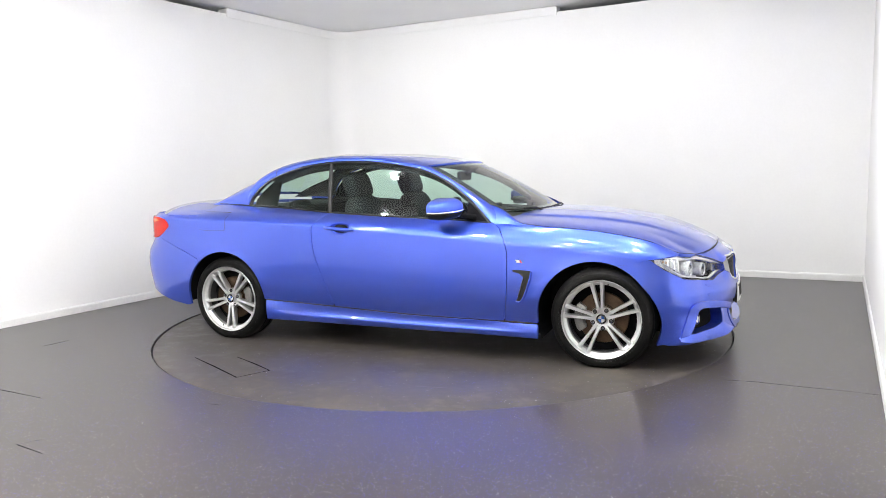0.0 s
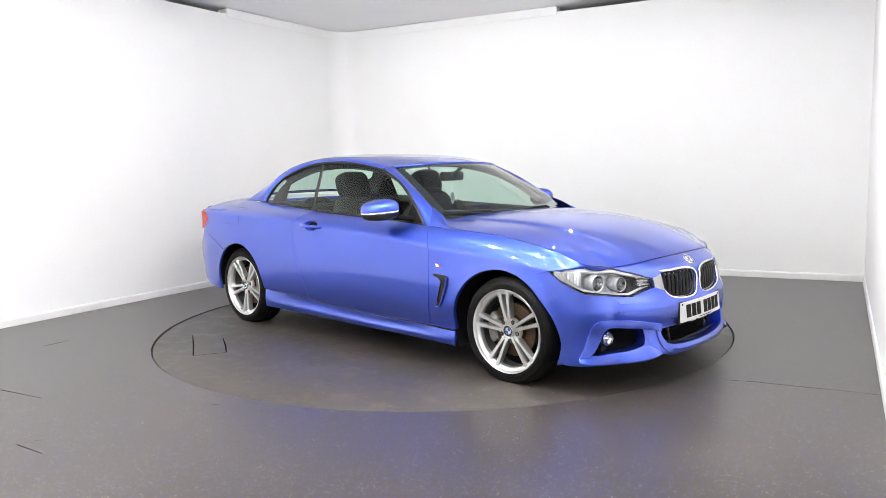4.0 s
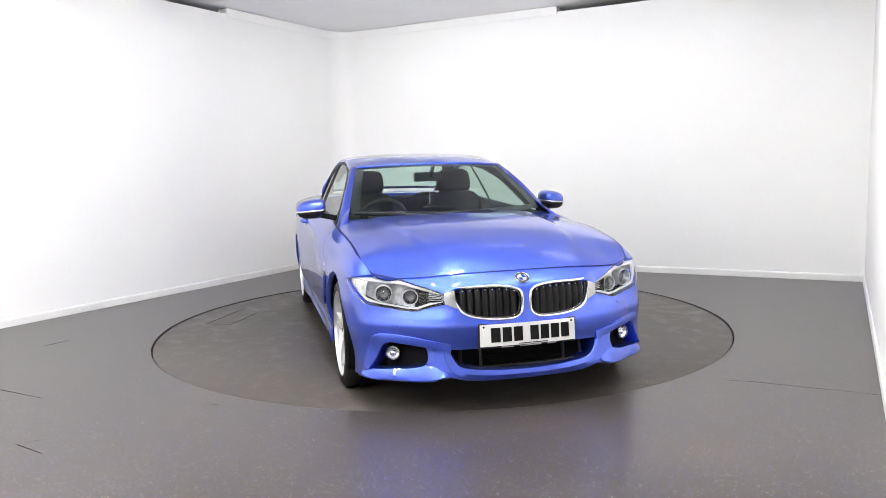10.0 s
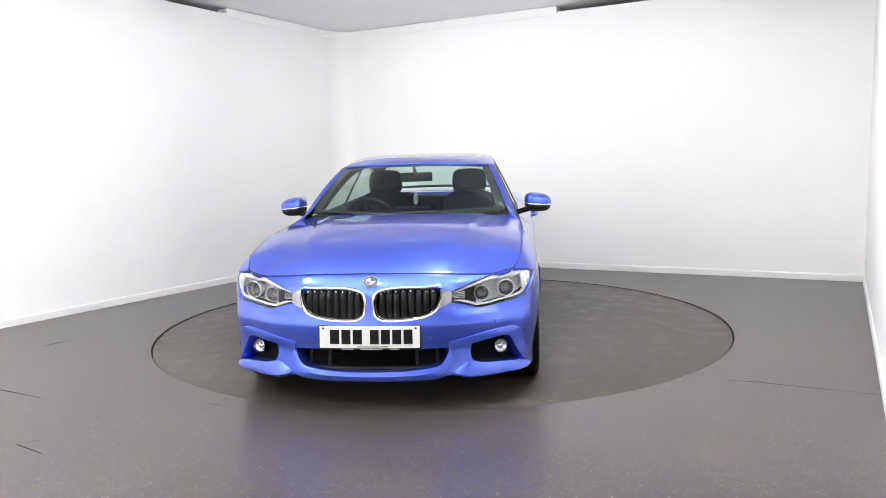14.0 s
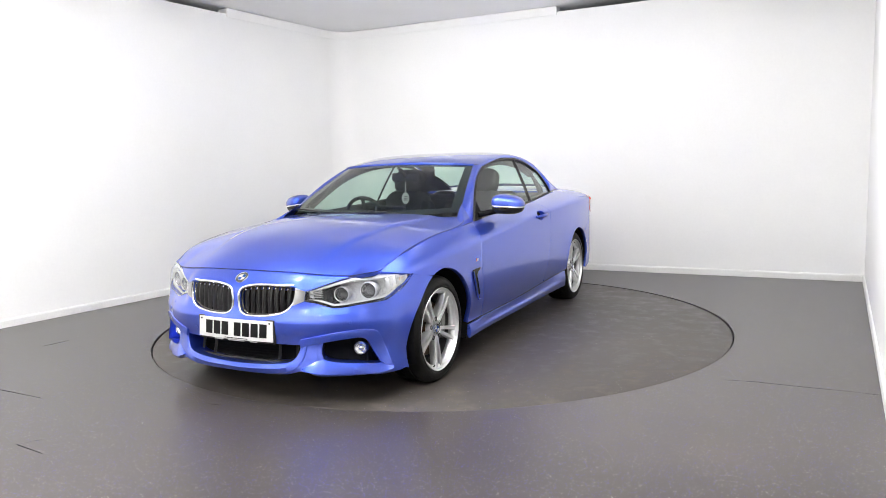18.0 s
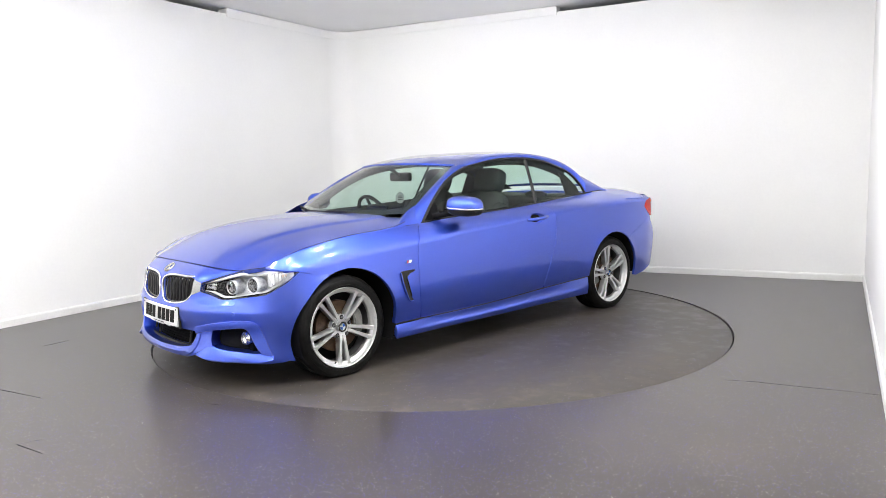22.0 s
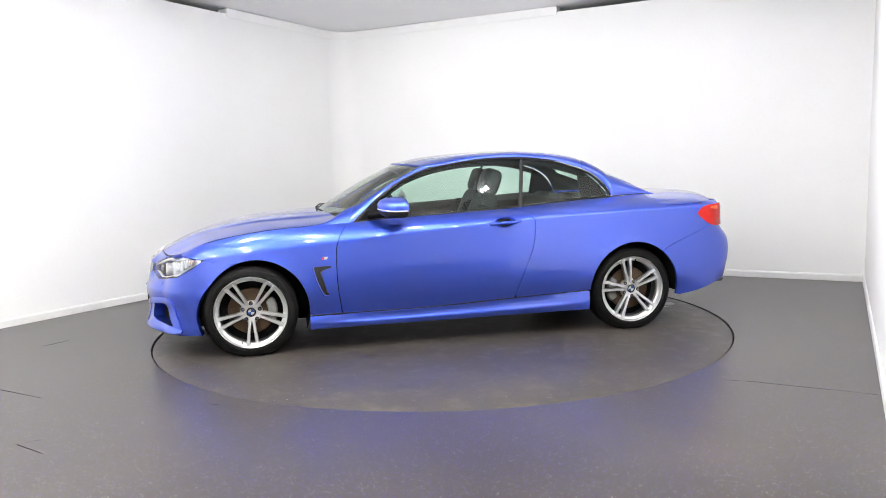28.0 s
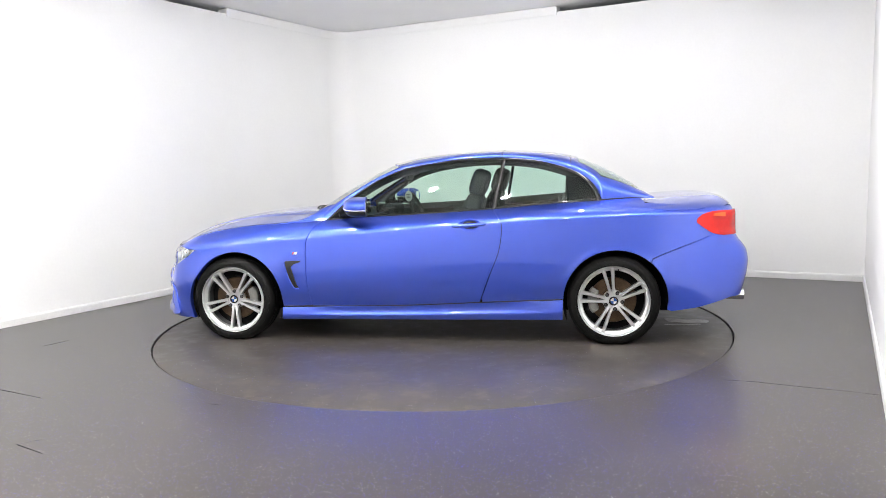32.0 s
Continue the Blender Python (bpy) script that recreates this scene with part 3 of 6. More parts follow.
top_z = profile([(1.95, 0.67), (1.857, 0.715), (1.69, 0.787), (1.45, 0.835), (1.23, 0.861), (1.04, 0.872), (0.85, 0.884), (0.67, 0.893), (0.46, 0.909), (0.05, 0.925), (-0.57, 0.957), (-0.98, 0.987), (-1.26, 1.0), (-1.61, 1.014), (-2.3, 1.01)], 0.06)
top_y = profile([(1.95, 0.70), (1.857, 0.742), (1.69, 0.787), (1.45, 0.795), (1.23, 0.80), (1.04, 0.802), (0.85, 0.795), (0.67, 0.785), (0.4, 0.775), (-0.3, 0.765), (-0.9, 0.72), (-1.3, 0.675), (-1.6, 0.64), (-2.3, 0.58)], 0.08)
flank = profile([(0, -0.020), (0.08, -0.0085), (0.16, 0.0005), (0.26, 0.0080), (0.38, 0.0128), (0.50, 0.0140), (0.62, 0.0125), (0.74, 0.0095), (0.85, 0.0058), (0.93, 0.0026), (1.0, 0.0)], 0.03)
flank_fade = profile([(2.1, 0.2), (1.3, 0.45), (0.85, 0.9), (0.5, 1.0), (-0.5, 1.0), (-0.9, 0.75), (-1.4, 0.35), (-2.2, 0.2)], 0.2)


def body_y(x, z):
    """Half width of the body side."""
    zc, yc = crease_z(x), crease_y(x)
    if z <= zc:
        n = (z - 0.27) / (zc - 0.27)
        y = yc + (flank(n) if n > 0 else -0.020 + n * 0.10) * flank_fade(x)
    else:
        n = (z - zc) / max(top_z(x) - zc, 0.02)
        y = yc - (yc - top_y(x)) * n ** 1.8
    for cx in (ARCH_F, ARCH_R):
        r = math.hypot(x - cx, z - ARCH_Z)
        fade = min(1.0, max(0.0, (zc + 0.05 - z) / 0.20)) * min(1.0, max(0.0, (z - 0.25) / 0.20))
        fade = fade * fade * (3 - 2 * fade)
        y += (0.008 * math.exp(-((r - 0.36) / 0.17) ** 2) + 0.005 * math.exp(-((r - 0.355) / 0.035) ** 2)) * fade
    return y


def side(s, off=0.0):
    return lambda x, z: Vector((x, s * (body_y(x, z) + off), z))


FRONT_PLAN = [(2.198, -0.2), (2.204, 0), (2.196, 0.2), (2.164, 0.4), (2.098, 0.56), (1.998, 0.70), (1.90, 0.796), (1.80, 0.856), (1.70, 0.890), (1.60, 0.904), (1.50, 0.908)]
REAR_PLAN = [(-2.395, -0.27), (-2.40, 0), (-2.39, 0.27), (-2.365, 0.50), (-2.31, 0.675), (-2.22, 0.785), (-2.10, 0.845), (-1.95, 0.878), (-1.75, 0.897), (-1.55, 0.905), (-1.40, 0.908)]
front_push = profile([(0.10, -0.12), (0.14, -0.055), (0.17, -0.018), (0.20, -0.006), (0.26, -0.018), (0.34, -0.030), (0.40, -0.016), (0.455, -0.012), (0.49, -0.022), (0.53, -0.034), (0.58, -0.042), (0.60, -0.045), (0.62, -0.050), (0.645, -0.061), (0.664, -0.078), (0.686, -0.107), (0.706, -0.138), (0.718, -0.160), (0.73, -0.185), (0.76, -0.27)], 0.012)
PUSH_MID = front_push(0.60)
# the lamps sit back from the grille
lamp_sweep = profile([(0.0, 0.0), (0.40, 0.0), (0.49, 1.0), (0.62, 0.8), (0.80, 0.0), (1.6, 0.0)], 0.03)
lamp_band = profile([(0.1, 0.0), (0.49, 0.0), (0.55, 1.0), (0.64, 1.0), (0.70, 0.4), (0.75, 0.3)], 0.01)
nose_lean = profile([(0, 1.0), (0.3, 0.97), (0.55, 0.80), (0.75, 0.55), (0.95, 0.42), (1.5, 0.4)], 0.1)
rear_push = profile([(0.2, -0.10), (0.26, -0.08), (0.32, -0.058), (0.42, -0.026), (0.50, -0.006), (0.56, 0.0), (0.64, -0.014), (0.69, -0.050), (0.75, -0.118), (0.80, -0.132), (0.90, -0.136), (0.95, -0.145), (1.0, -0.18)], 0.02)


def end_surface(plan, push, blend0, blend1):
    """The wrapped front or rear end: distance round the plan outline (left is positive) and height."""
    P = np.array(spline(plan[1:], 24))
    d = np.r_[0, np.cumsum(np.linalg.norm(np.diff(P, axis=0), axis=1))]
    g = np.linspace(0, d[-1], 700)
    X, Y = np.interp(g, d, P[:, 0]), np.interp(g, d, P[:, 1])
    ker = np.hanning(41)
    ker /= ker.sum()
    Xs = np.convolve(np.r_[X[20:0:-1], X, 2 * X[-1] - X[-2:-22:-1]], ker, "valid")
    Ys = np.convolve(np.r_[-Y[20:0:-1], Y, 2 * Y[-1] - Y[-2:-22:-1]], ker, "valid")
    dx, dy = np.gradient(Xs), np.gradient(Ys)
    ln = np.hypot(dx, dy)
    sg = 1.0 if plan[1][0] > 0 else -1.0
    Nx, Ny = sg * dy / ln, -sg * dx / ln

    def f(s, z, off=0.0):
        a = abs(s)
        x, y, nx, ny = (float(np.interp(a, g, q)) for q in (Xs, Ys, Nx, Ny))
        w = min(max((a - blend0) / (blend1 - blend0), 0.0), 1.0)
        w = w * w * (3 - 2 * w)
        p = push(z)
        if z > 0.60 and sg > 0:
            p = PUSH_MID + (p - PUSH_MID) * nose_lean(a)
        p *= 1 - w
        if sg > 0:
            p -= 0.020 * lamp_sweep(a) * lamp_band(z)
        if w > 0:
            p += w * (body_y(x, z) - y) * 1.0
        return Vector((x + nx * (p + off), math.copysign(y + ny * (p + off), s) if a > 1e-9 else 0.0, z))

    def at_y(y):
        return math.copysign(float(np.interp(abs(y), Ys, g)), y)

    def at_x(x, s=1):
        return s * (float(np.interp(-x, -Xs, g)) if sg > 0 else float(np.interp(x, Xs, g)))
    return f, at_y, at_x


nose, nose_y, nose_x = end_surface(FRONT_PLAN, front_push, 0.72, 1.04)
tail, tail_y, tail_x = end_surface(REAR_PLAN, rear_push, 0.55, 1.0)


def nose_off(off, s=1):
    return lambda u, v: nose(u, v, off)


def arch(cx, a0, a1, n=28, r=ARCH_RAD):
    return [(cx + r * math.cos(radians(a0 + (a1 - a0) * i / n)), ARCH_Z + r * math.sin(radians(a0 + (a1 - a0) * i / n))) for i in range(n + 1)]


sill_line = profile([(1.05, 0.256), (0.27, 0.263), (-0.54, 0.297), (-1.06, 0.321)], 0.1)
DOOR_FRONT = spline([(0.783, 0.272), (0.806, 0.461), (0.809, 0.665), (0.795, 0.766), (0.742, 0.858), (0.69, 0.892)], 6)
BOWL = spline([(-0.325, 0.850), (-0.355, 0.880), (-0.41, 0.890), (-0.462, 0.884), (-0.492, 0.858), (-0.462, 0.828), (-0.41, 0.814), (-0.355, 0.822)], 5, True)
DOOR_REAR = spline([(-0.557, 0.955), (-0.613, 0.89), (-0.632, 0.829), (-0.61, 0.667), (-0.547, 0.505), (-0.478, 0.325)], 6)
SHUT = spline([(1.857, 0.714), (1.775, 0.754), (1.69, 0.786), (1.45, 0.834), (1.23, 0.860), (1.04, 0.871), (0.87, 0.882), (0.76, 0.888), (0.70, 0.8915)], 6)
ROOF_Y = 0.57


def belt(x0, x1, n=24, dz=0.0):
    return [(x0 + (x1 - x0) * i / n, top_z(x0 + (x1 - x0) * i / n) + dz) for i in range(n + 1)]


def sill_run(x0, x1, n=16, dz=0.004):
    return [(x0 + (x1 - x0) * i / n, sill_line(x0 + (x1 - x0) * i / n) + dz) for i in range(n + 1)]


def flip_of(s):
    return s > 0


# dark inner shell: what shows through the shut lines and arches
for s in (1, -1):
    shell = [(1.73, 0.60)] + arch(ARCH_F, 40, 180, 30, ARCH_RAD + 0.012) + [(1.0, 0.26), (-1.045, 0.26)] + arch(ARCH_R, 0, 150, 30, ARCH_RAD + 0.012) + [(-1.95, 0.70), (-1.95, 0.90)] + [(x, z - 0.02) for x, z in belt(-1.6, 1.70, 40)]
    sheet("inner_shell", side(s, -0.022), shell, UNDER, car, "black inner body shell", du=0.06, dv=0.04, lip=0, flip=s > 0)

for s in (1, -1):
    # front wing, with its bumper seam at the lower front
    front_arch = arch(ARCH_F, 69, 178, 30)
    outline = [(1.857, 0.713), (1.79, 0.698), (1.70, 0.684), (1.60, 0.655), (front_arch[0][0], front_arch[0][1])] + front_arch[1:] + [(1.006, 0.262), (0.789, 0.266)] + [(x + 0.0045, z) for x, z in DOOR_FRONT[1:-1]] + [(0.70, 0.889)] + [(x, z - 0.003) for x, z in SHUT[::-1][1:]]
    wing = sheet("front_wing", side(s), outline, BLUE, car, du=0.024, dv=0.012, lip=0.03, flip=s > 0)
    # door
    outline = [(x - 0.001, z) for x, z in DOOR_FRONT] + belt(0.66, -0.55, 30, -0.004) + DOOR_REAR[1:] + sill_run(-0.47, 0.775, 20, 0.006)
    door = sheet("door", side(s), outline, BLUE, car, du=0.028, dv=0.010, lip=0.016, holes=[BOWL], flip=s > 0)
    # rear quarter
    outline = [(x - 0.005, z) for x, z in DOOR_REAR[::-1]] + belt(-0.566, -1.60, 30, -0.004) + [(-1.612, 1.0), (-1.625, 0.975), (-1.655, 0.945), (-1.70, 0.934), (-1.76, 0.929), (-1.86, 0.924), (-1.955, 0.919), (-1.985, 0.908), (-1.978, 0.885), (-2.0, 0.845), (-2.045, 0.803), (-2.06, 0.772), (-2.0, 0.742), (-1.8, 0.668), (-1.66, 0.610)] + arch(ARCH_R, 131, 2, 34) + [(-1.052, 0.325)] + sill_run(-1.04, -0.49, 10, 0.006)
    quarter = sheet("rear_quarter", side(s), outline, BLUE, car, du=0.026, dv=0.011, lip=0.016, flip=s > 0)
    # side skirt
    skirt = profile([(0.262, 0.880), (0.250, 0.879), (0.236, 0.878), (0.224, 0.879), (0.214, 0.881), (0.204, 0.887), (0.196, 0.888), (0.182, 0.884), (0.166, 0.877), (0.155, 0.858)], 0.005)
    skirt_fade = profile([(1.02, 0.0), (0.86, 0.3), (0.55, 1.0), (-0.55, 1.0), (-0.9, 0.4), (-1.05, 0.0)], 0.1)

    def skirt_surf(x, v, s=s):
        z = 0.155 + (sill_line(x) - 0.155) * v / 0.107
        f = skirt_fade(x)
        y = skirt(0.155 + v) * f + (1 - f) * (0.889 + 0.012 * (1 - ((v - 0.053) / 0.054) ** 2) - 0.004)
        if v < 0.01:
            y -= (0.01 - v) * 1.0
        return Vector((x, s * y, z))
    sheet("side_skirt", skirt_surf, [(1.008, 0.006), (1.007, 0.104), (-1.055, 0.104), (-1.052, 0.014)], BLUE, car, du=0.03, dv=0.006, lip=0.03, flip=s > 0)

# ---- bonnet ----
bon_c = profile([(2.15, 0.655), (2.075, 0.708), (1.982, 0.760), (1.791, 0.834), (1.602, 0.882), (1.367, 0.920), (1.133, 0.940), (0.969, 0.948), (0.7, 0.955)], 0.08)
bon_e = profile([(2.05, 0.645), (1.94, 0.690), (1.857, 0.714), (1.69, 0.786), (1.45, 0.834), (1.23, 0.861), (1.04, 0.873), (0.9, 0.888), (0.78, 0.915)], 0.06)
bon_w = profile([(2.05, 0.70), (1.857, 0.742), (1.69, 0.787), (1.45, 0.795), (1.23, 0.80), (0.9, 0.80), (0.75, 0.77)], 0.06)
ridge = profile([(2.05, 0.40), (1.6, 0.47), (1.1, 0.53), (0.8, 0.55)], 0.1)


nose_top = profile([(0.0, 0.714), (0.25, 0.712), (0.45, 0.704), (0.60, 0.693), (0.68, 0.691), (0.8, 0.69)], 0.05)


def nose_edge(y):
    """Where the bumper's upper edge runs at this distance from the middle: x and z."""
    z, s = nose_top(y), nose_y(y)
    for k in range(6):
        p = nose(s, z)
        s += (y - p.y) * 0.9
    return p.x, z


def bonnet_raw(x, y):
    t = abs(y) / bon_w(x)
    zc, ze = bon_c(x), bon_e(x)
    r = 0.5 - 0.5 * math.tanh((abs(y) - ridge(x)) / 0.018)
    k = min(1.0, max(0.0, (2.05 - x) / 0.5))
    return Vector((x, y, ze + (zc - ze) * max(0.0, 1 - t ** 2.5) ** 0.9 + 0.011 * k * (r - 0.4) * max(0.0, 1 - t ** 6)))


drops = [(y, *nose_edge(y)) for y in (0.0, 0.1, 0.2, 0.3, 0.4, 0.48, 0.55, 0.62)]
drop_x = profile([(y, x) for y, x, z in drops], 0.02)
drop_z = profile([(y, z + 0.002 - bonnet_raw(x, y).z) for y, x, z in drops] + [(0.674, -0.011), (0.737, -0.001), (0.82, 0.0)], 0.05)


def bonnet_surf(x, y):
    """The raw form, eased down at its front edge to meet the bumper."""
    p = bonnet_raw(x, y)
    w = min(max((x - drop_x(min(abs(y), 0.62)) + 0.42) / 0.42, 0.0), 1.0)
    return p + Vector((0, 0, drop_z(abs(y)) * w * w))


edge = [(nose_edge(y)[0] - 0.005, y) for y in (0.0, 0.2, 0.4, 0.53, 0.62)] + [(1.917, 0.672), (1.861, 0.735), (1.777, 0.7695), (1.69, 0.785), (1.45, 0.790), (1.23, 0.795), (1.04, 0.796), (0.90, 0.792), (0.815, 0.774), (0.775, 0.745)]
back = [(0.765, 0.70), (0.83, 0.5), (0.885, 0.25), (0.90, 0.0)]
half = spline(edge, 5) + spline(back, 4)
bonnet = sheet("bonnet", bonnet_surf, half + [(x, -y) for x, y in half[::-1][1:-1]], BLUE, car, du=0.024, dv=0.018, lip=0.028)
bm_under = sheet("bonnet_liner", lambda x, y: bonnet_surf(x, y * 0.985) - Vector((0, 0, 0.03)), half + [(x, -y) for x, y in half[::-1][1:-1]], UNDER, car, du=0.08, dv=0.08, lip=0)

# dark gap round the bonnet
gap = spline(edge, 5)
tube("bonnet_gap", [bonnet_surf(x + 0.003, y) - Vector((0, 0, 0.0005)) for x, y in [(x, -y) for x, y in gap[:0:-1]] + gap], 0.0018, SEAM, bonnet, "", False, 6)

# ---- boot lid and rear ----
boot_c = profile([(-1.55, 1.0), (-1.75, 1.004), (-1.92, 1.016), (-2.06, 1.023), (-2.18, 1.018), (-2.255, 0.988), (-2.305, 0.92)], 0.04)


def boot_surf(x, y):
    ye = body_y(x, 0.925) + 0.002 if x > -2.0 else max(0.45, body_y(-2.0, 0.925) - (-2.0 - x) * 0.9)
    t = min(abs(y) / ye, 1.0)
    zc = boot_c(x - 0.05 * t * t)
    base = min(0.925, zc)
    return Vector((x, y, base + (zc - base) * max(0.0, 1 - t ** 3.2) ** 0.62))


half = spline([(-1.70, 0.0), (-1.68, 0.3), (-1.64, 0.5), (-1.618, 0.62), (-1.622, 0.74), (-1.655, 0.84), (-1.76, 0.860)], 5) + spline([(-1.9, 0.853), (-1.985, 0.832), (-2.10, 0.745), (-2.18, 0.64), (-2.25, 0.45), (-2.272, 0.2), (-2.277, 0.0)], 5)
boot_lid = sheet("boot_lid", boot_surf, half + [(x, -y) for x, y in half[::-1][1:-1]], BLUE, car, du=0.024, dv=0.02, lip=0.014, flip=False)
for s in (1, -1):
    sheet("boot_gutter", side(s, -0.010), [(-1.56, 0.88), (-1.56, 0.985), (-1.70, 0.975), (-1.98, 0.965), (-2.03, 0.90), (-2.03, 0.84)], BLUE, car, "", du=0.04, dv=0.02, lip=0, flip=s > 0)
L_in, L_out = tail_y(0.46), tail_x(-1.985)
sheet("boot_face", lambda u, v: tail(u, v), [(-tail_y(0.66), 0.68), (tail_y(0.66), 0.68), (tail_y(0.68), 0.935), (tail_y(0.55), 0.952), (tail_y(0.3), 0.976), (-tail_y(0.3), 0.976), (-tail_y(0.55), 0.952), (-tail_y(0.68), 0.935)], BLUE, boot_lid, du=0.04, dv=0.03, flip=True)
half = [(tail_x(-1.662), 0.605), (tail_x(-1.8), 0.663), (tail_x(-2.0), 0.739), (tail_x(-2.045), 0.758), (tail_x(-2.15), 0.752), (tail_y(0.70), 0.745), (tail_y(0.66), 0.675), (tail_y(0.3), 0.66), (0, 0.66)]
low = [(0, 0.34), (tail_y(0.5), 0.34), (tail_x(-2.20), 0.328), (tail_x(-2.10), 0.300), (tail_x(-1.957), 0.264), (tail_x(-1.80), 0.242)]
side_arch = [(tail_x(x), z) for x, z in arch(ARCH_R, 190, 132, 14)]
outline = half[:-1] + [(-u, v) for u, v in half[:-1][::-1]] + [(-u, v) for u, v in side_arch[::-1]] + [(-u, v) for u, v in low[1:][::-1]] + low[1:] + side_arch
rear_bumper = sheet("rear_bumper", tail, outline, BLUE, car, du=0.03, dv=0.018, lip=0.02, flip=True)
for s in (1, -1):
    sheet("rear_valance", lambda u, v, s=s: tail(u, v, -0.012), [(s * tail_y(0.35), 0.30), (s * tail_y(0.66), 0.315), (s * tail_y(0.68), 0.36), (s * tail_y(0.35), 0.36)], PLASTIC, rear_bumper, "black plastic rear valance", du=0.03, dv=0.02, flip=True)
    ex = s * 0.60
    lathe("exhaust_tip", [(0.036, -0.06), (0.040, 0.02), (0.040, 0.05), (0.036, 0.052), (0.033, 0.045), (0.033, -0.05), (0.0, -0.05)], CHROME, rear_bumper, "polished chrome exhaust tip", 32,
          Matrix.Translation((-2.27, ex, 0.315)) @ Matrix.Rotation(radians(90), 4, "Z"))
    # tail lamp
    lamp = [(tail_x(-1.952), 0.860), (tail_x(-1.985), 0.900), (tail_x(-2.05), 0.922), (tail_x(-2.14), 0.927), (tail_y(0.64), 0.926), (tail_y(0.45), 0.912), (tail_y(0.45), 0.80), (tail_y(0.64), 0.768), (tail_x(-2.18), 0.760), (tail_x(-2.11), 0.764), (tail_x(-2.05), 0.782), (tail_x(-1.985), 0.826)]
    cu_, cv_ = tail_x(-2.12), 0.845
    sheet("lamp_surround", lambda u, v, s=s: tail(u * s, v, -0.004), spline([(cu_ + (u - cu_) * 1.18, cv_ + (v - cv_) * 1.32) for u, v in lamp], 4, True), BLUE, car, "", du=0.03, dv=0.02, lip=0, flip=s > 0)
    sheet("lamp_surround", lambda u, v, s=s: tail(u * s, v, -0.010), [(tail_x(-1.95), 0.70), (tail_x(-1.95), 0.80), (tail_x(-2.05), 0.84), (tail_x(-2.16), 0.80), (tail_x(-2.16), 0.72)], BLUE, car, "", du=0.03, dv=0.02, lip=0, flip=s > 0)
    lens = sheet("tail_lamp", lambda u, v, s=s: tail(u * s, v, 0.003 + 0.008 * min(1.0, max(0.0, (tail_x(-1.99) - u) / 0.14))), spline(lamp, 5, True), RED_LENS, car, "red wraparound tail lamp", du=0.02, dv=0.014, lip=0.05, flip=s > 0)
    sheet("indicator_lens", lambda u, v, s=s: tail(u * s, v, 0.0125), [(tail_x(-2.06), 0.895), (tail_x(-2.07), 0.912), (tail_x(-2.15), 0.914), (tail_x(-2.15), 0.885)], ORANGE_LENS, lens, "orange indicator band", du=0.02, dv=0.012, lip=0.004, flip=s > 0)


# filler panels under the boot edge, and dark gaps along the sills
loft("deck_panel", lambda x, y: boot_surf(x - 0.02, y) - Vector((0, 0, 0.014)), [-1.42 - 0.42 * i / 8 for i in range(9)], [-0.80 + 1.60 * i / 24 for i in range(25)], BLUE, boot_lid)
for s in (1, -1):
    tube("sill_gap", [side(s, -0.002)(x, z) for x, z in sill_run(1.0, -1.04, 24, 0.0025)], 0.0042, SEAM, car, "dark gap over the side skirt", False, 6)


# ---- front bumper with its openings ----
ny, nx = nose_y, nose_x


def both(points):
    """A closed outline from its left half, which runs from the centre line to the centre line."""
    return points + [(-u, v) for u, v in points[::-1] if abs(u) > 1e-6]


KIDNEY = [(0.396, 0.638), (0.350, 0.650), (0.23, 0.654), (0.115, 0.650), (0.040, 0.630), (0.022, 0.585), (0.028, 0.515), (0.060, 0.486), (0.115, 0.480), (0.214, 0.484), (0.300, 0.500), (0.352, 0.530), (0.386, 0.580)]
FOG = [(0.705, 0.385), (0.752, 0.368), (0.772, 0.30), (0.795, 0.226), (0.70, 0.222), (0.60, 0.230), (0.535, 0.246), (0.510, 0.30), (0.520, 0.362), (0.60, 0.376)]
LAMP_OUT = [(ny(0.447), 0.620), (ny(0.55), 0.653), (ny(0.675), 0.689), (nx(1.868), 0.708), (nx(1.79), 0.698), (nx(1.702), 0.684), (nx(1.777), 0.629), (nx(1.885), 0.567), (ny(0.745), 0.555), (ny(0.65), 0.537), (ny(0.585), 0.533), (ny(0.51), 0.557), (ny(0.441), 0.574)]
kid = spline([(ny(y), z) for y, z in KIDNEY], 6, True)
fog = [(ny(y), z) for y, z in FOG]
MOUTH = [(0.0, 0.338), (ny(0.28), 0.338), (ny(0.418), 0.337), (ny(0.420), 0.312), (ny(0.400), 0.264), (ny(0.362), 0.234), (ny(0.25), 0.218), (ny(0.114), 0.210), (0.0, 0.208)]

half = [(ny(y), nose_top(y) - 0.0005) for y in (0.0, 0.12, 0.25, 0.35, 0.45, 0.53, 0.60)] + [(ny(0.668), 0.6905), (ny(0.548), 0.656), (ny(0.444), 0.623), (ny(0.438), 0.570), (ny(0.508), 0.553), (ny(0.585), 0.530), (ny(0.65), 0.534), (ny(0.745), 0.552), (nx(1.885), 0.564), (nx(1.777), 0.625), (nx(1.702), 0.681), (nx(1.62), 0.659)]
for k in range(21):
    a = 68 - 4.5 * k
    r = ARCH_RAD + 0.055 * min(1.0, max(0.0, (35 - a) / 40))
    half.append((nx(ARCH_F + r * math.cos(radians(a))), ARCH_Z + r * math.sin(radians(a))))
half += [(nx(1.782), 0.165), (nx(1.81), 0.160), (ny(0.767), 0.160), (ny(0.66), 0.163), (ny(0.53), 0.172), (ny(0.45), 0.190), (ny(0.41), 0.198), (ny(0.37), 0.186), (ny(0.33), 0.176), (ny(0.23), 0.170), (0.0, 0.168)]
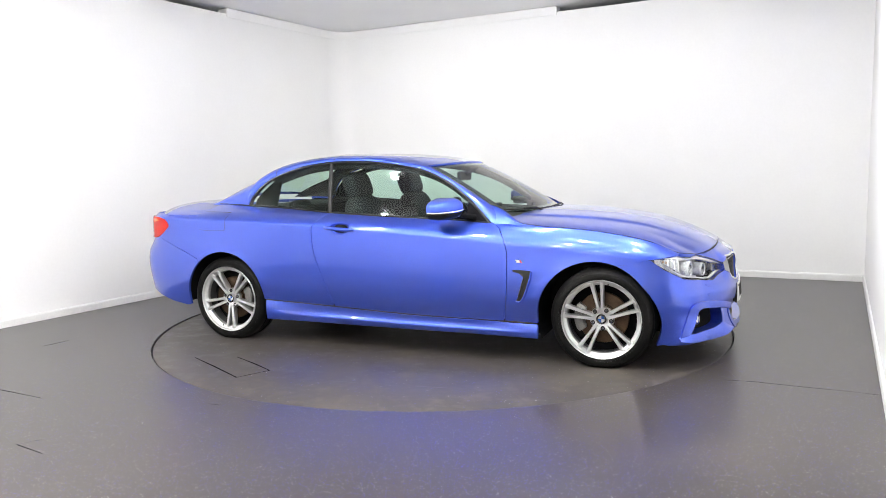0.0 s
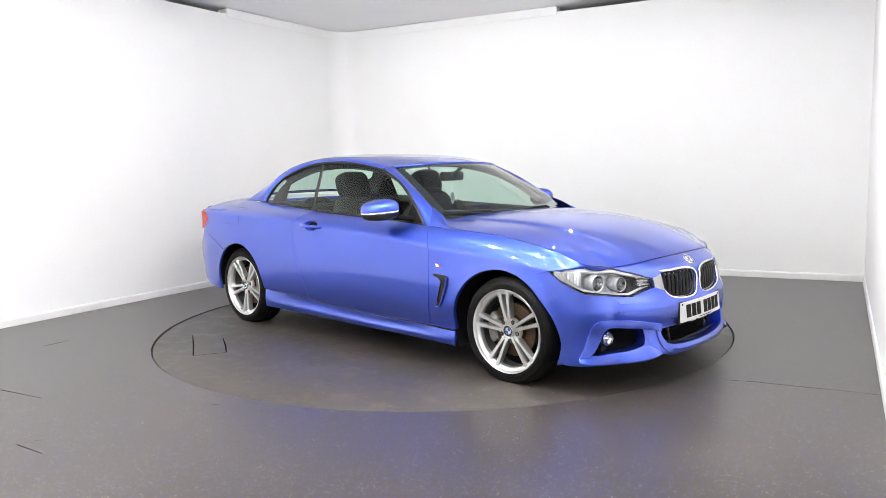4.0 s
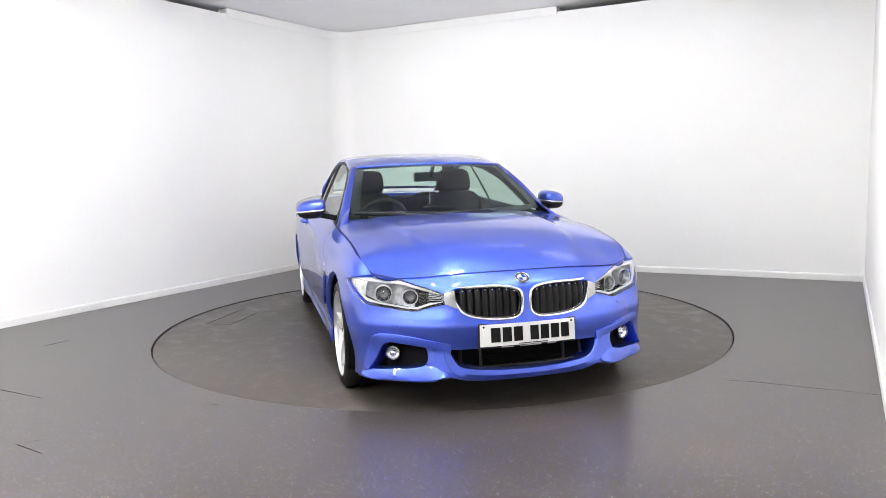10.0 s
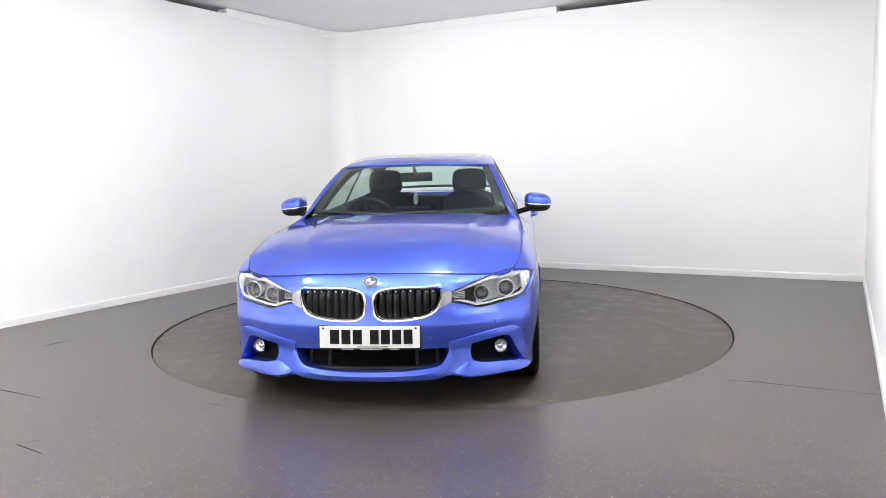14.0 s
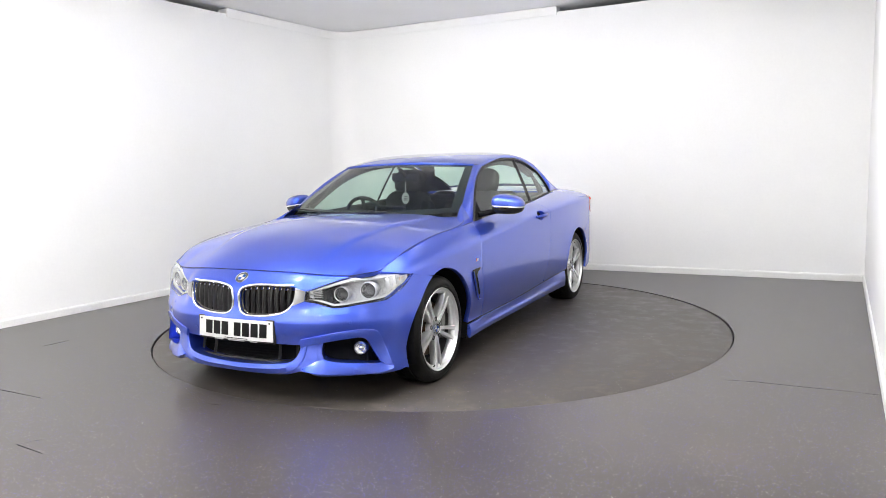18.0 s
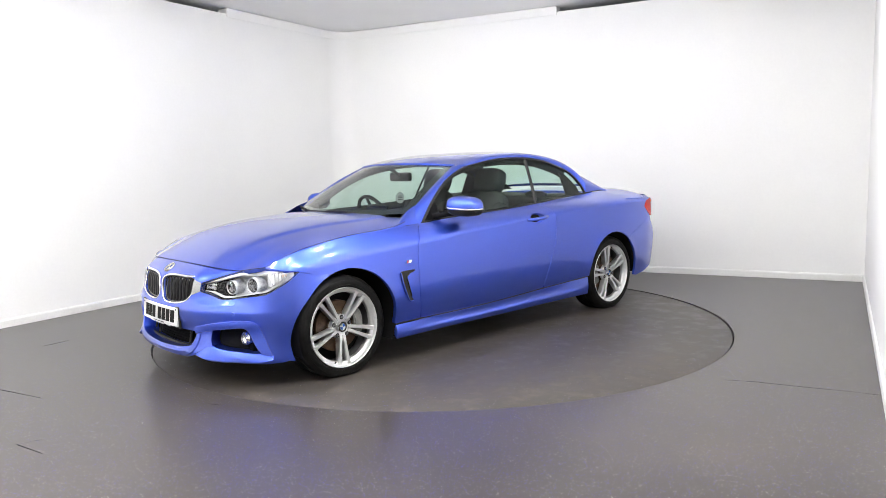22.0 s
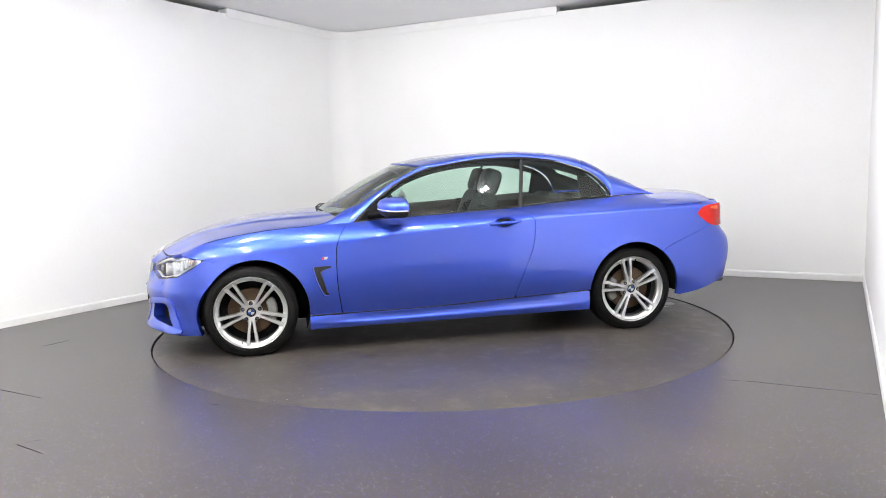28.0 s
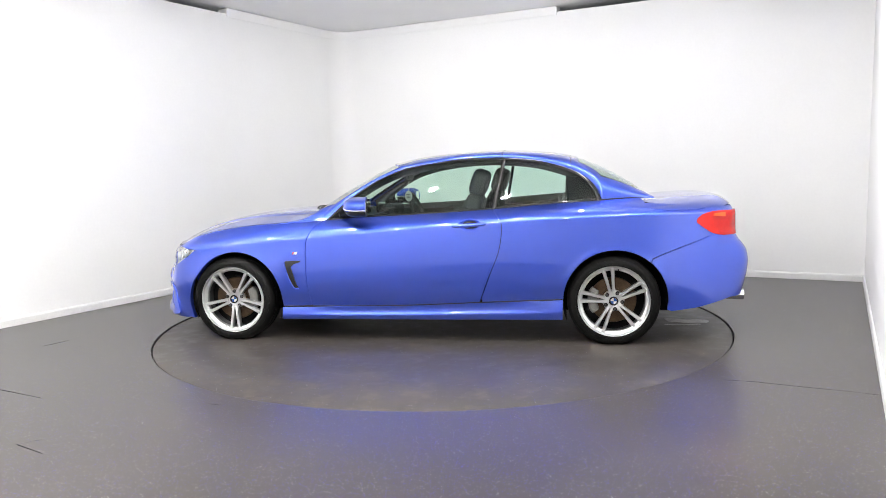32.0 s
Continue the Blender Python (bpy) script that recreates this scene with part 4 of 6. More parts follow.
front_bumper = sheet("front_bumper", nose, both(half), BLUE, car, du=0.018, dv=0.010, lip=0.055,
                     holes=[kid, [(-u, v) for u, v in kid], fog, [(-u, v) for u, v in fog], both(MOUTH)], flip=False)


def on_nose(s, z, off=0.0, forward=0.0, roll=0.0):
    """A pose on the front end whose y axis points out of the surface."""
    e = 0.004
    n = (nose(s + e, z, off) - nose(s - e, z, off)).cross(nose(s, z + e, off) - nose(s, z - e, off)).normalized()
    n = (n * (1 - forward) + Vector((1, 0, 0)) * forward).normalized()
    return Matrix.LocRotScale(nose(s, z, off), n.to_track_quat("Y", "Z"), None) @ Matrix.Rotation(roll, 4, "Y")


RECESS_OUT = [(0.412, 0.368), (0.50, 0.387), (0.58, 0.403), (0.66, 0.413), (0.738, 0.416), (0.774, 0.393), (0.791, 0.335), (0.806, 0.27), (0.818, 0.205)]
RECESS_IN = [(0.416, 0.326), (0.50, 0.344), (0.575, 0.357), (0.645, 0.366), (0.703, 0.370), (0.730, 0.350), (0.750, 0.295), (0.766, 0.255), (0.784, 0.222)]
RECESS_END_OUT = [(0.505, 0.340), (0.498, 0.30), (0.504, 0.255)]
RECESS_END_IN = [(0.535, 0.350), (0.525, 0.30), (0.536, 0.258)]
BLADE_TOP = [(0.428, 0.216), (0.475, 0.240), (0.522, 0.262), (0.560, 0.250), (0.62, 0.238), (0.70, 0.230), (0.785, 0.220), (0.820, 0.210)]
BLADE_LOW = [(0.426, 0.212), (0.462, 0.190), (0.505, 0.170), (0.56, 0.165), (0.62, 0.164), (0.70, 0.163), (0.775, 0.167), (0.818, 0.182)]


def band(name, outer, inner, section, s, parent, label="", n=40):
    """A shaped strip on the front end between two lines; section: share of the way across, height over the surface."""
    def even(pts):
        P = np.array(spline(pts, 8))
        k = np.linspace(0, len(P) - 1, n + 1)
        return [(float(np.interp(q, range(len(P)), P[:, 0])), float(np.interp(q, range(len(P)), P[:, 1]))) for q in k]
    A, B = even(outer), even(inner)
    rows_ = []
    for (ya, za), (yb, zb) in zip(A, B):
        rows_.append([nose(ny(s * (ya + (yb - ya) * w)), za + (zb - za) * w, off) for w, off in section])
    m_ = len(section)
    verts = [p for r in rows_ for p in r]
    faces = [(i * m_ + j, i * m_ + j + 1, (i + 1) * m_ + j + 1, (i + 1) * m_ + j) for i in range(n) for j in range(m_ - 1)]
    faces += [tuple(range(m_)), tuple(n * m_ + j for j in range(m_))[::-1]]
    if s < 0:
        faces = [f[::-1] for f in faces]
    ob = mesh_part(name, verts, faces, BLUE, parent, label)
    sharpen(ob.data, 0.45)
    return ob


# raised frame round the fog lamp recess, and the splitter blade under it
for s in (1, -1):
    band("recess_frame", RECESS_OUT, RECESS_IN, [(0.0, -0.004), (0.02, 0.008), (0.12, 0.010), (0.95, 0.015), (1.0, 0.010), (1.0, -0.075)], s, front_bumper, "raised blue frame round the fog lamp recess")
    band("recess_end", RECESS_END_OUT, RECESS_END_IN, [(0.0, 0.001), (0.5, 0.004), (1.0, 0.004), (1.0, -0.075)], s, front_bumper, "", 12)
    band("splitter_blade", BLADE_TOP, BLADE_LOW, [(0.0, -0.075), (0.0, 0.000), (0.45, 0.012), (0.80, 0.021), (0.90, 0.019), (1.0, 0.008), (1.0, -0.03)], s, front_bumper, "blue splitter blade at the bumper corner")
    sheet("recess_panel", lambda u, v, s=s: nose(u * s, v, -0.075), [(ny(0.43) , 0.27), (ny(0.50), 0.18), (nx(1.86), 0.18), (nx(1.84), 0.43), (ny(0.6), 0.40)], UNDER, front_bumper, "black grained plastic recess", du=0.03, dv=0.03, lip=0, flip=s < 0)
    m = on_nose(s * ny(0.706), 0.304, -0.034, 0.45)
    ring = lathe("fog_lamp", [(0.0, -0.01), (0.029, -0.008), (0.032, 0.006), (0.036, 0.010), (0.039, 0.004), (0.039, -0.03)], SATIN, front_bumper, "round fog lamp with a silver ring", 40, m)
    lathe("fog_lens", [(0.032, 0.006), (0.024, 0.012), (0.012, 0.015), (0.0, 0.016)], LENS, ring, "clear glass fog lens", 32, m)
    lathe("fog_reflector", [(0.031, 0.003), (0.018, -0.004), (0.011, 0.003), (0.0, 0.006)], CHROME, ring, "", 32, m)
    # parking sensors
    for y, z in ((0.315, 0.388), (0.66, 0.455)):
        lathe("parking_sensor", [(0.0, 0.0025), (0.009, 0.0025), (0.0105, 0.001), (0.0105, -0.004)], BLUE, front_bumper, "small round parking sensor", 20, on_nose(s * ny(y), z, 0.0))
    sheet("washer_cover", lambda u, v, s=s: nose(u * s, v, 0.003), spline([(ny(0.60), 0.497), (ny(0.66), 0.502), (ny(0.66), 0.520), (ny(0.60), 0.514)], 3, True), BLUE, front_bumper, "headlamp washer cover", du=0.012, dv=0.008, lip=0.004, flip=s < 0)

LIP_OUT = [(0.0, 0.169), (0.143, 0.171), (0.285, 0.177), (0.378, 0.203), (0.424, 0.25), (0.444, 0.30), (0.446, 0.346)]
LIP_IN = [(0.0, 0.222), (0.114, 0.224), (0.25, 0.231), (0.350, 0.245), (0.388, 0.272), (0.410, 0.312), (0.412, 0.338)]
mirrored = lambda pts: [(-y, z) for y, z in pts[:0:-1]] + pts
band("intake_frame", mirrored(LIP_OUT), mirrored(LIP_IN), [(0.0, -0.05), (0.0, 0.001), (0.08, 0.006), (0.55, 0.008), (0.97, 0.003), (1.0, 0.001), (1.0, -0.09)], 1, front_bumper, "raised blue frame round the lower intake", 80)

# ---- kidney grilles, set back at their lower and outer edges ----
def tuck(u, v):
    low = 0.35 * min(max((0.60 - v) / 0.11, 0.0), 1.0)
    out = min(max((abs(u) - 0.30) / 0.10, 0.0), 1.0)
    return max(low, 0.5 * out)


for s in (1, -1):
    grille = sheet("kidney_grille", lambda u, v, s=s: nose(u * s, v, -0.085), [(u, v) for u, v in kid], GRILLE, car, "kidney grille, black bars in a bright frame", du=0.03, dv=0.02, lip=0, flip=s < 0)
    path = [nose(u * s, v + 0.011 * tuck(u, v), 0.006 - 0.040 * tuck(u, v)) for u, v in kid]
    tube("grille_frame", path, 0.0080, CHROME, grille, "bright chrome grille frame", True, 10, 0.8, (1, 0, 0))
    tube("grille_inner_frame", [nose(u * s, v + 0.006 * tuck(u, v), -0.012 - 0.036 * tuck(u, v)) for u, v in spline([(ny(0.205) + (ny(y) - ny(0.205)) * 0.95, 0.567 + (z - 0.567) * 0.93) for y, z in KIDNEY], 6, True)], 0.007, GLOSS_BLACK, grille, "", True, 8, 0.8, (1, 0, 0))
    for k in range(8):
        y = 0.064 + k * 0.0395
        us = ny(y)
        zs = sorted(v for u, v in kid for w in [u] if abs(u - us) < 0.02)
        z0, z1 = zs[0] + 0.010, zs[-1] - 0.010
        bar = [nose(us * s, z0 + (z1 - z0) * i / 8, -0.018 + 0.006 * math.sin(math.pi * i / 8) - 0.030 * tuck(us, z0 + (z1 - z0) * i / 8)) for i in range(9)]
        tube("grille_bar", bar, 0.0048, GRILLE, grille, "", False, 8, 3.0, (0, 1, 0))
        if k < 8:
            lathe("grille_bar_tip", [(0.0, 0.004), (0.004, 0.003), (0.0055, -0.006)], SATIN, grille, "", 10, on_nose((us) * s, z1 - 0.008, -0.002))
    # satin bridge between grille and headlamp
    sheet("grille_bridge", lambda u, v, s=s: nose(u * s, v, 0.002), [(ny(0.386), 0.643), (ny(0.443), 0.624), (ny(0.438), 0.572), (ny(0.370), 0.548), (ny(0.384), 0.60)], SATIN, grille, "satin silver bridge piece", du=0.012, dv=0.010, lip=0.008, flip=s < 0)
sheet("intake_back", nose_off(-0.11), both([(0, 0.35), (ny(0.42), 0.35), (ny(0.42), 0.19), (0, 0.19)]), UNDER, front_bumper, "black lower air intake", du=0.06, dv=0.05, lip=0, flip=False)
for k in range(7):
    z = 0.232 + k * 0.0145
    tube("intake_fin", [nose(ny(-0.235 + 0.47 * i / 12), z, -0.085) for i in range(13)], 0.0026, UNDER, front_bumper, "thin dark radiator fin", False, 6, 1.0, (0, 0, 1))
for y in (-0.245, -0.36, 0.245, 0.36):
    tube("intake_rib", [nose(ny(y), 0.222 + 0.11 * i / 5, -0.075) for i in range(6)], 0.006, GRILLE, front_bumper, "", False, 8, 1.6, (0, 1, 0))
tube("intake_lip", [nose(-ny(0.33) + 2 * ny(0.33) * i / 30, 0.228, -0.055) for i in range(31)], 0.010, PLASTIC, front_bumper, "black lower intake edge", False, 8, 1.0)

# ---- number plate: its characters stay plain bars ----
plate_pts = [(-0.262, 0.352), (0.262, 0.352), (0.262, 0.464), (-0.262, 0.464)]
bow = lambda y: -0.014 * (y / 0.26) ** 2


def plate_surf(off):
    return lambda y, z: Vector((2.201 + off + bow(y) - 0.006 * (z - 0.40) / 0.06, y, z))


plate = sheet("number_plate", plate_surf(0.0), plate_pts, PLATE, car, "white number plate with black bars", du=0.03, dv=0.03, lip=0.012, flip=False)
widths = [0.058, 0.058, 0.058, 0.058, 0.06, 0.06, 0.062]
yy = 0.232
for i, w in enumerate(widths):
    if i == 4:
        yy -= 0.030
    sheet("plate_bar", plate_surf(0.0025), [(yy - w + 0.006, 0.3725), (yy - 0.006, 0.3725), (yy - 0.006, 0.4465), (yy - w + 0.006, 0.4465)], INK, plate, "", du=0.03, dv=0.03, lip=0.002)
    yy -= w
sheet("plate_bar", plate_surf(0.002), [(-0.06, 0.3575), (0.10, 0.3575), (0.10, 0.3615), (-0.06, 0.3615)], INK, plate, "", du=0.03, dv=0.03, lip=0.001)
for y in (-0.242, 0.242):
    lathe("plate_screw", [(0, 0.003), (0.005, 0.002), (0.006, 0)], INK, plate, "", 12, Matrix.Translation(plate_surf(0.001)(y, 0.452)) @ Matrix.Rotation(radians(-90), 4, "Z"))
for y0, y1 in ((-0.149, -0.083), (-0.048, 0.068), (0.105, 0.155)):
    sheet("plate_bar", plate_surf(-0.012), [(y0, 0.341), (y1, 0.341), (y1, 0.3465), (y0, 0.3465)], LAMP_WHITE, plate, "small pale bar under the plate", du=0.03, dv=0.03, lip=0.002)
box("plate_holder", (2.165, -0.27, 0.338), (2.180, 0.27, 0.47), PLASTIC, plate, "black plate holder", 0.003)


# ---- round badge: a ring with four plain quarters ----
def roundel(name, m, r, parent):
    ring = lathe(name, [(r * 0.62, 0.002), (r * 0.66, 0.0045), (r * 0.92, 0.0045), (r, 0.002), (r, -0.004)], GLOSS_BLACK, parent, "small round badge in blue, white and black", 40, m)
    lathe("badge_rim", [(r * 0.93, 0.004), (r * 0.97, 0.0062), (r * 1.02, 0.003), (r * 1.02, -0.003)], CHROME, ring, "", 40, m)
    lathe("badge_inner_rim", [(r * 0.60, 0.003), (r * 0.64, 0.006), (r * 0.68, 0.004)], CHROME, ring, "", 40, m)
    for q in range(4):
        vs = [Vector((0, 0.0035, 0))] + [Vector((r * 0.62 * math.cos(q * math.pi / 2 + i * math.pi / 16), 0.003, r * 0.62 * math.sin(q * math.pi / 2 + i * math.pi / 16))) for i in range(9)]
        bm = bmesh.new()
        bv = [bm.verts.new(m @ v) for v in vs]
        f = bm.faces.new(bv)
        bmesh.ops.solidify(bm, geom=[f], thickness=0.001)
        part("badge_quarter", bm, ROUNDEL_BLUE if q % 2 else ROUNDEL_WHITE, ring)
    return ring


roundel("bonnet_badge", on_nose(0.0, 0.682, 0.003), 0.039, front_bumper)

# ---- headlamps ----
for s in (1, -1):
    lens = sheet("headlamp", lambda u, v, s=s: nose(u * s, v, 0.0), spline(LAMP_OUT, 3, True), LENS, car, "clear headlamp with twin round lights", du=0.016, dv=0.010, lip=0.004, flip=s < 0)
    sheet("headlamp_housing", lambda u, v, s=s: nose(u * s, v, -0.095 + 0.07 * min(1.0, max(0.0, (u - 0.90) / 0.15))), [(u, v) for u, v in spline(LAMP_OUT, 3, True)], LAMP_SILVER, lens, "silver lamp housing", du=0.02, dv=0.008, lip=0, flip=s < 0)
    rim = [nose(u * s, v, -0.004) for u, v in spline(LAMP_OUT, 4, True)]
    tube("headlamp_seal", rim, 0.0032, GLOSS_BLACK, lens, "black seal round the lamp", True, 6, 1.0, (1, 0, 0))
    for y, z, r in ((0.700, 0.613, 0.047), (0.572, 0.597, 0.042)):
        u = ny(y)
        for k in range(6):
            u += (y - nose(u, z, -0.046).y) * 0.8
        m = Matrix.LocRotScale(nose(u * s, z, -0.046), Vector((1, 0.26 * s, 0)).to_track_quat("Y", "Z"), None)
        ring = lathe("light_ring", [(r * 0.88, 0.0), (r * 0.89, 0.012), (r * 0.94, 0.016), (r, 0.010), (r * 1.01, 0.002)], LAMP_WHITE, lens, "white round light guide ring", 40, m)
        lathe("projector_shroud", [(r * 1.005, 0.004), (r * 1.02, -0.055)], LAMP_SILVER, lens, "", 36, m)
        lathe("projector_bezel", [(r * 0.885, 0.008), (r * 0.72, -0.010), (r * 0.55, -0.016), (r * 0.52, -0.02)], SATIN, lens, "", 36, m)
        lathe("projector_lens", [(r * 0.56, -0.014), (r * 0.50, 0.000), (r * 0.36, 0.009), (r * 0.2, 0.013), (0.0, 0.014)], LENS, lens, "clear projector lens", 32, m)
        lathe("projector_core", [(r * 0.66, -0.020), (r * 0.30, -0.030), (0.0, -0.034)], LAMP_DARK, lens, "", 24, m)
    # amber side reflector with ribs, and the brow over the lights
    sheet("amber_reflector", lambda u, v, s=s: nose(u * s, v, -0.018), [(nx(1.800), 0.655), (nx(1.775), 0.664), (nx(1.775), 0.676), (nx(1.800), 0.672)], AMBER, lens, "amber side reflector", du=0.012, dv=0.006, lip=0.006, flip=s < 0)
    sheet("lamp_brow", lambda u, v, s=s: nose(u * s, v, -0.012), [(ny(0.453), 0.616), (ny(0.55), 0.647), (ny(0.675), 0.682), (nx(1.87), 0.700), (nx(1.78), 0.691), (nx(1.87), 0.682), (ny(0.675), 0.668), (ny(0.55), 0.636)], LAMP_WHITE, lens, "white brow strip", du=0.012, dv=0.005, lip=0.012, flip=s < 0)
    sheet("lamp_floor", lambda u, v, s=s: nose(u * s, v, -0.020), [(ny(0.452), 0.577), (ny(0.515), 0.563), (ny(0.587), 0.540), (ny(0.65), 0.543), (ny(0.745), 0.562), (nx(1.885), 0.576), (nx(1.80), 0.630), (nx(1.885), 0.588), (ny(0.745), 0.570), (ny(0.65), 0.552), (ny(0.59), 0.550), (ny(0.52), 0.573)], LAMP_WHITE, lens, "", du=0.012, dv=0.005, lip=0.012, flip=s < 0)
    # upright facets of the outer reflector
    for k in range(5):
        u0, z0 = nx(1.875) + k * 0.021, 0.602 + k * 0.011
        sheet("lamp_facet", lambda u, v, s=s: nose(u * s, v, -0.022 + 0.5 * (u - u0)), [(u0, z0), (u0 + 0.016, z0 + 0.008), (u0 + 0.016, 0.683), (u0, 0.684)], CHROME if k % 2 else LAMP_WHITE, lens, "", du=0.008, dv=0.02, lip=0.012, flip=s < 0)
    for k in range(5):
        sheet("lamp_rib", lambda u, v, s=s: nose(u * s, v, -0.03), [(ny(0.455), 0.583 + k * 0.007), (ny(0.53), 0.583 + k * 0.0095), (ny(0.53), 0.588 + k * 0.0095), (ny(0.455), 0.5865 + k * 0.007)], SATIN, lens, "", du=0.02, dv=0.01, lip=0.012, flip=s < 0)

# ---- cabin: screen, pillars, roof, windows ----
BASE = lambda a: Vector((0.915 - 0.205 * a * a, 0.705 * a, 0.938 + 0.022 * a * a))
HEAD = lambda a: Vector((0.285 - 0.135 * a * a, 0.556 * a, 1.290 - 0.018 * a * a))


def screen(a, u, off=0.0):
    p = BASE(a).lerp(HEAD(a), u)
    return p + Vector((0.5, 0, 0.86)) * (0.016 * 4 * u * (1 - u) * (1 - 0.35 * a * a) + off)


def glass_y(x, z):
    h = z - top_z(x)
    return top_y(x) - 0.010 - 0.42 * h - 0.20 * h * h


aa = [-1 + 2 * i / 32 for i in range(33)]
uu = [i / 16 for i in range(17)]
windscreen = loft("windscreen", lambda u, a: screen(a, u), uu, aa, SCREEN_GLASS, car, "clear tinted windscreen")
for nm, us_, as_ in (("screen_border", [0.945 + 0.055 * i / 3 for i in range(4)], aa), ("screen_border", [0.085 * i / 3 for i in range(4)], aa),
                     ("screen_border", uu, [0.905 + 0.095 * i / 3 for i in range(4)]), ("screen_border", uu, [-1 + 0.095 * i / 3 for i in range(4)])):
    loft(nm, lambda u, a: screen(a, u, -0.004), us_, as_, GLOSS_BLACK, windscreen, "black printed border")
loft("cowl", lambda u, a: BASE(a) + Vector((-0.06 + 0.16 * u, 0, -0.030 - 0.012 * u)), [0, 0.3, 0.6, 1.0], aa, PLASTIC, car, "black plastic scuttle panel")
for y0, y1 in ((0.30, -0.33), (-0.30, -0.66)):
    wiper = tube("wiper", [screen(y0 / 0.7 + (y1 - y0) / 0.7 * i / 12, 0.012 + 0.015 * math.sin(i / 12 * 3), 0.009) for i in range(13)], 0.006, PLASTIC, car, "black wiper blade", False, 8)
    tube("wiper_arm", [screen(y0 / 0.7, -0.05, 0.02), screen(y0 / 0.7 - 0.1, 0.0, 0.03), screen((y0 + y1) / 1.4, 0.022, 0.015)], 0.006, PLASTIC, wiper, "", False, 8)

WIN_TOP = [(0.665, 0.898), (0.512, 1.035), (0.297, 1.176), (0.085, 1.255), (-0.168, 1.298), (-0.42, 1.313), (-0.609, 1.312), (-0.841, 1.290), (-1.009, 1.248), (-1.157, 1.194), (-1.245, 1.128), (-1.296, 1.06), (-1.312, 1.005)]
win_top = spline(WIN_TOP, 6)
win_z = profile([(x, z) for x, z in WIN_TOP], 0.02)
roof_c = profile([(0.30, 1.290), (0.07, 1.341), (-0.28, 1.373), (-0.6, 1.383), (-0.94, 1.363), (-1.13, 1.330), (-1.25, 1.288), (-1.4, 1.222), (-1.55, 1.135), (-1.72, 1.015)], 0.08)
roof_w = profile([(0.30, 1.262), (0.10, 1.268), (-0.168, 1.308), (-0.42, 1.324), (-0.609, 1.323), (-0.841, 1.302), (-1.009, 1.261), (-1.157, 1.208), (-1.255, 1.142), (-1.312, 1.065), (-1.335, 1.005), (-1.5, 1.008), (-1.72, 1.008)], 0.012)
roof_bow = profile([(0.30, 0.15), (0.1, 0.11), (-0.2, 0.04), (-0.5, 0.0), (-1.0, 0.0), (-1.7, 0.0)], 0.15)


def roof(u, w, off=0.0):
    t = abs(w) * math.pi / 2
    zw, zc = roof_w(u), roof_c(u)
    x0 = u - roof_bow(u)
    yw = glass_y(x0, zw) + 0.006
    c = max(math.cos(t), 0.0) ** 0.62
    y = yw * math.sin(t)
    x = u - roof_bow(u) * (y / max(yw, 0.1)) ** 2
    p = Vector((x, math.copysign(y, w), zw + (zc - zw) * c))
    if off:
        n = Vector((0, math.sin(t) * math.copysign(1, w), math.cos(t) + 0.2)).normalized()
        p += n * off
    return p


def steps(a, b, n):
    return [a + (b - a) * i / n for i in range(n + 1)]


ws = [-1 + 2 * i / 56 for i in range(57)]
loft("roof_front", roof, steps(0.285, -0.617, 40), ws, BLUE, car, "blue folding hardtop front panel")
loft("roof_middle", roof, steps(-0.623, -1.117, 30), ws, BLUE, car, "blue folding hardtop middle panel")
CP = 0.66
tail_us = steps(-1.123, -1.25, 10) + steps(-1.25, -1.345, 20)[1:] + steps(-1.345, -1.70, 16)[1:]
for s in (1, -1):
    loft("rear_pillar", roof, tail_us, [s * w for w in steps(CP, 1.0, 16)], BLUE, car, "blue hardtop rear pillar", flip=s < 0)
for s in (1, -1):
    loft("pillar_lining", lambda u, w: roof(u, w, -0.016), tail_us, [s * w for w in steps(CP - 0.02, 0.995, 10)], CLOTH, car, "dark cloth pillar lining")
loft("roof_rear_header", roof, steps(-1.123, -1.175, 4), [w for w in ws if abs(w) <= CP + 0.02], BLUE, car)
rear_glass = loft("rear_window", lambda u, w: roof(u, w, -0.004), steps(-1.178, -1.66, 20), steps(-CP, CP, 40), GLASS, car, "tinted rear window")
for a, b in ((-1.178, -1.205), (-1.625, -1.66)):
    loft("window_border", lambda u, w: roof(u, w, -0.007), steps(a, b, 4), steps(-CP, CP, 40), GLOSS_BLACK, rear_glass)
for s in (1, -1):
    loft("window_border", lambda u, w: roof(u, w, -0.007), steps(-1.178, -1.66, 20), [s * w for w in steps(CP - 0.05, CP, 3)], GLOSS_BLACK, rear_glass)
loft("headliner", lambda u, w: roof(u, w, -0.022) - Vector((0, 0, 0.008)), steps(0.19, -1.17, 40), [w for w in ws if abs(w) < 0.97], CLOTH, car, "dark cloth headliner")
tube("screen_header", [HEAD(a) + Vector((-0.006, 0, 0.001)) for a in aa], 0.0105, BLUE, car, "blue header bar over the windscreen", False, 8)

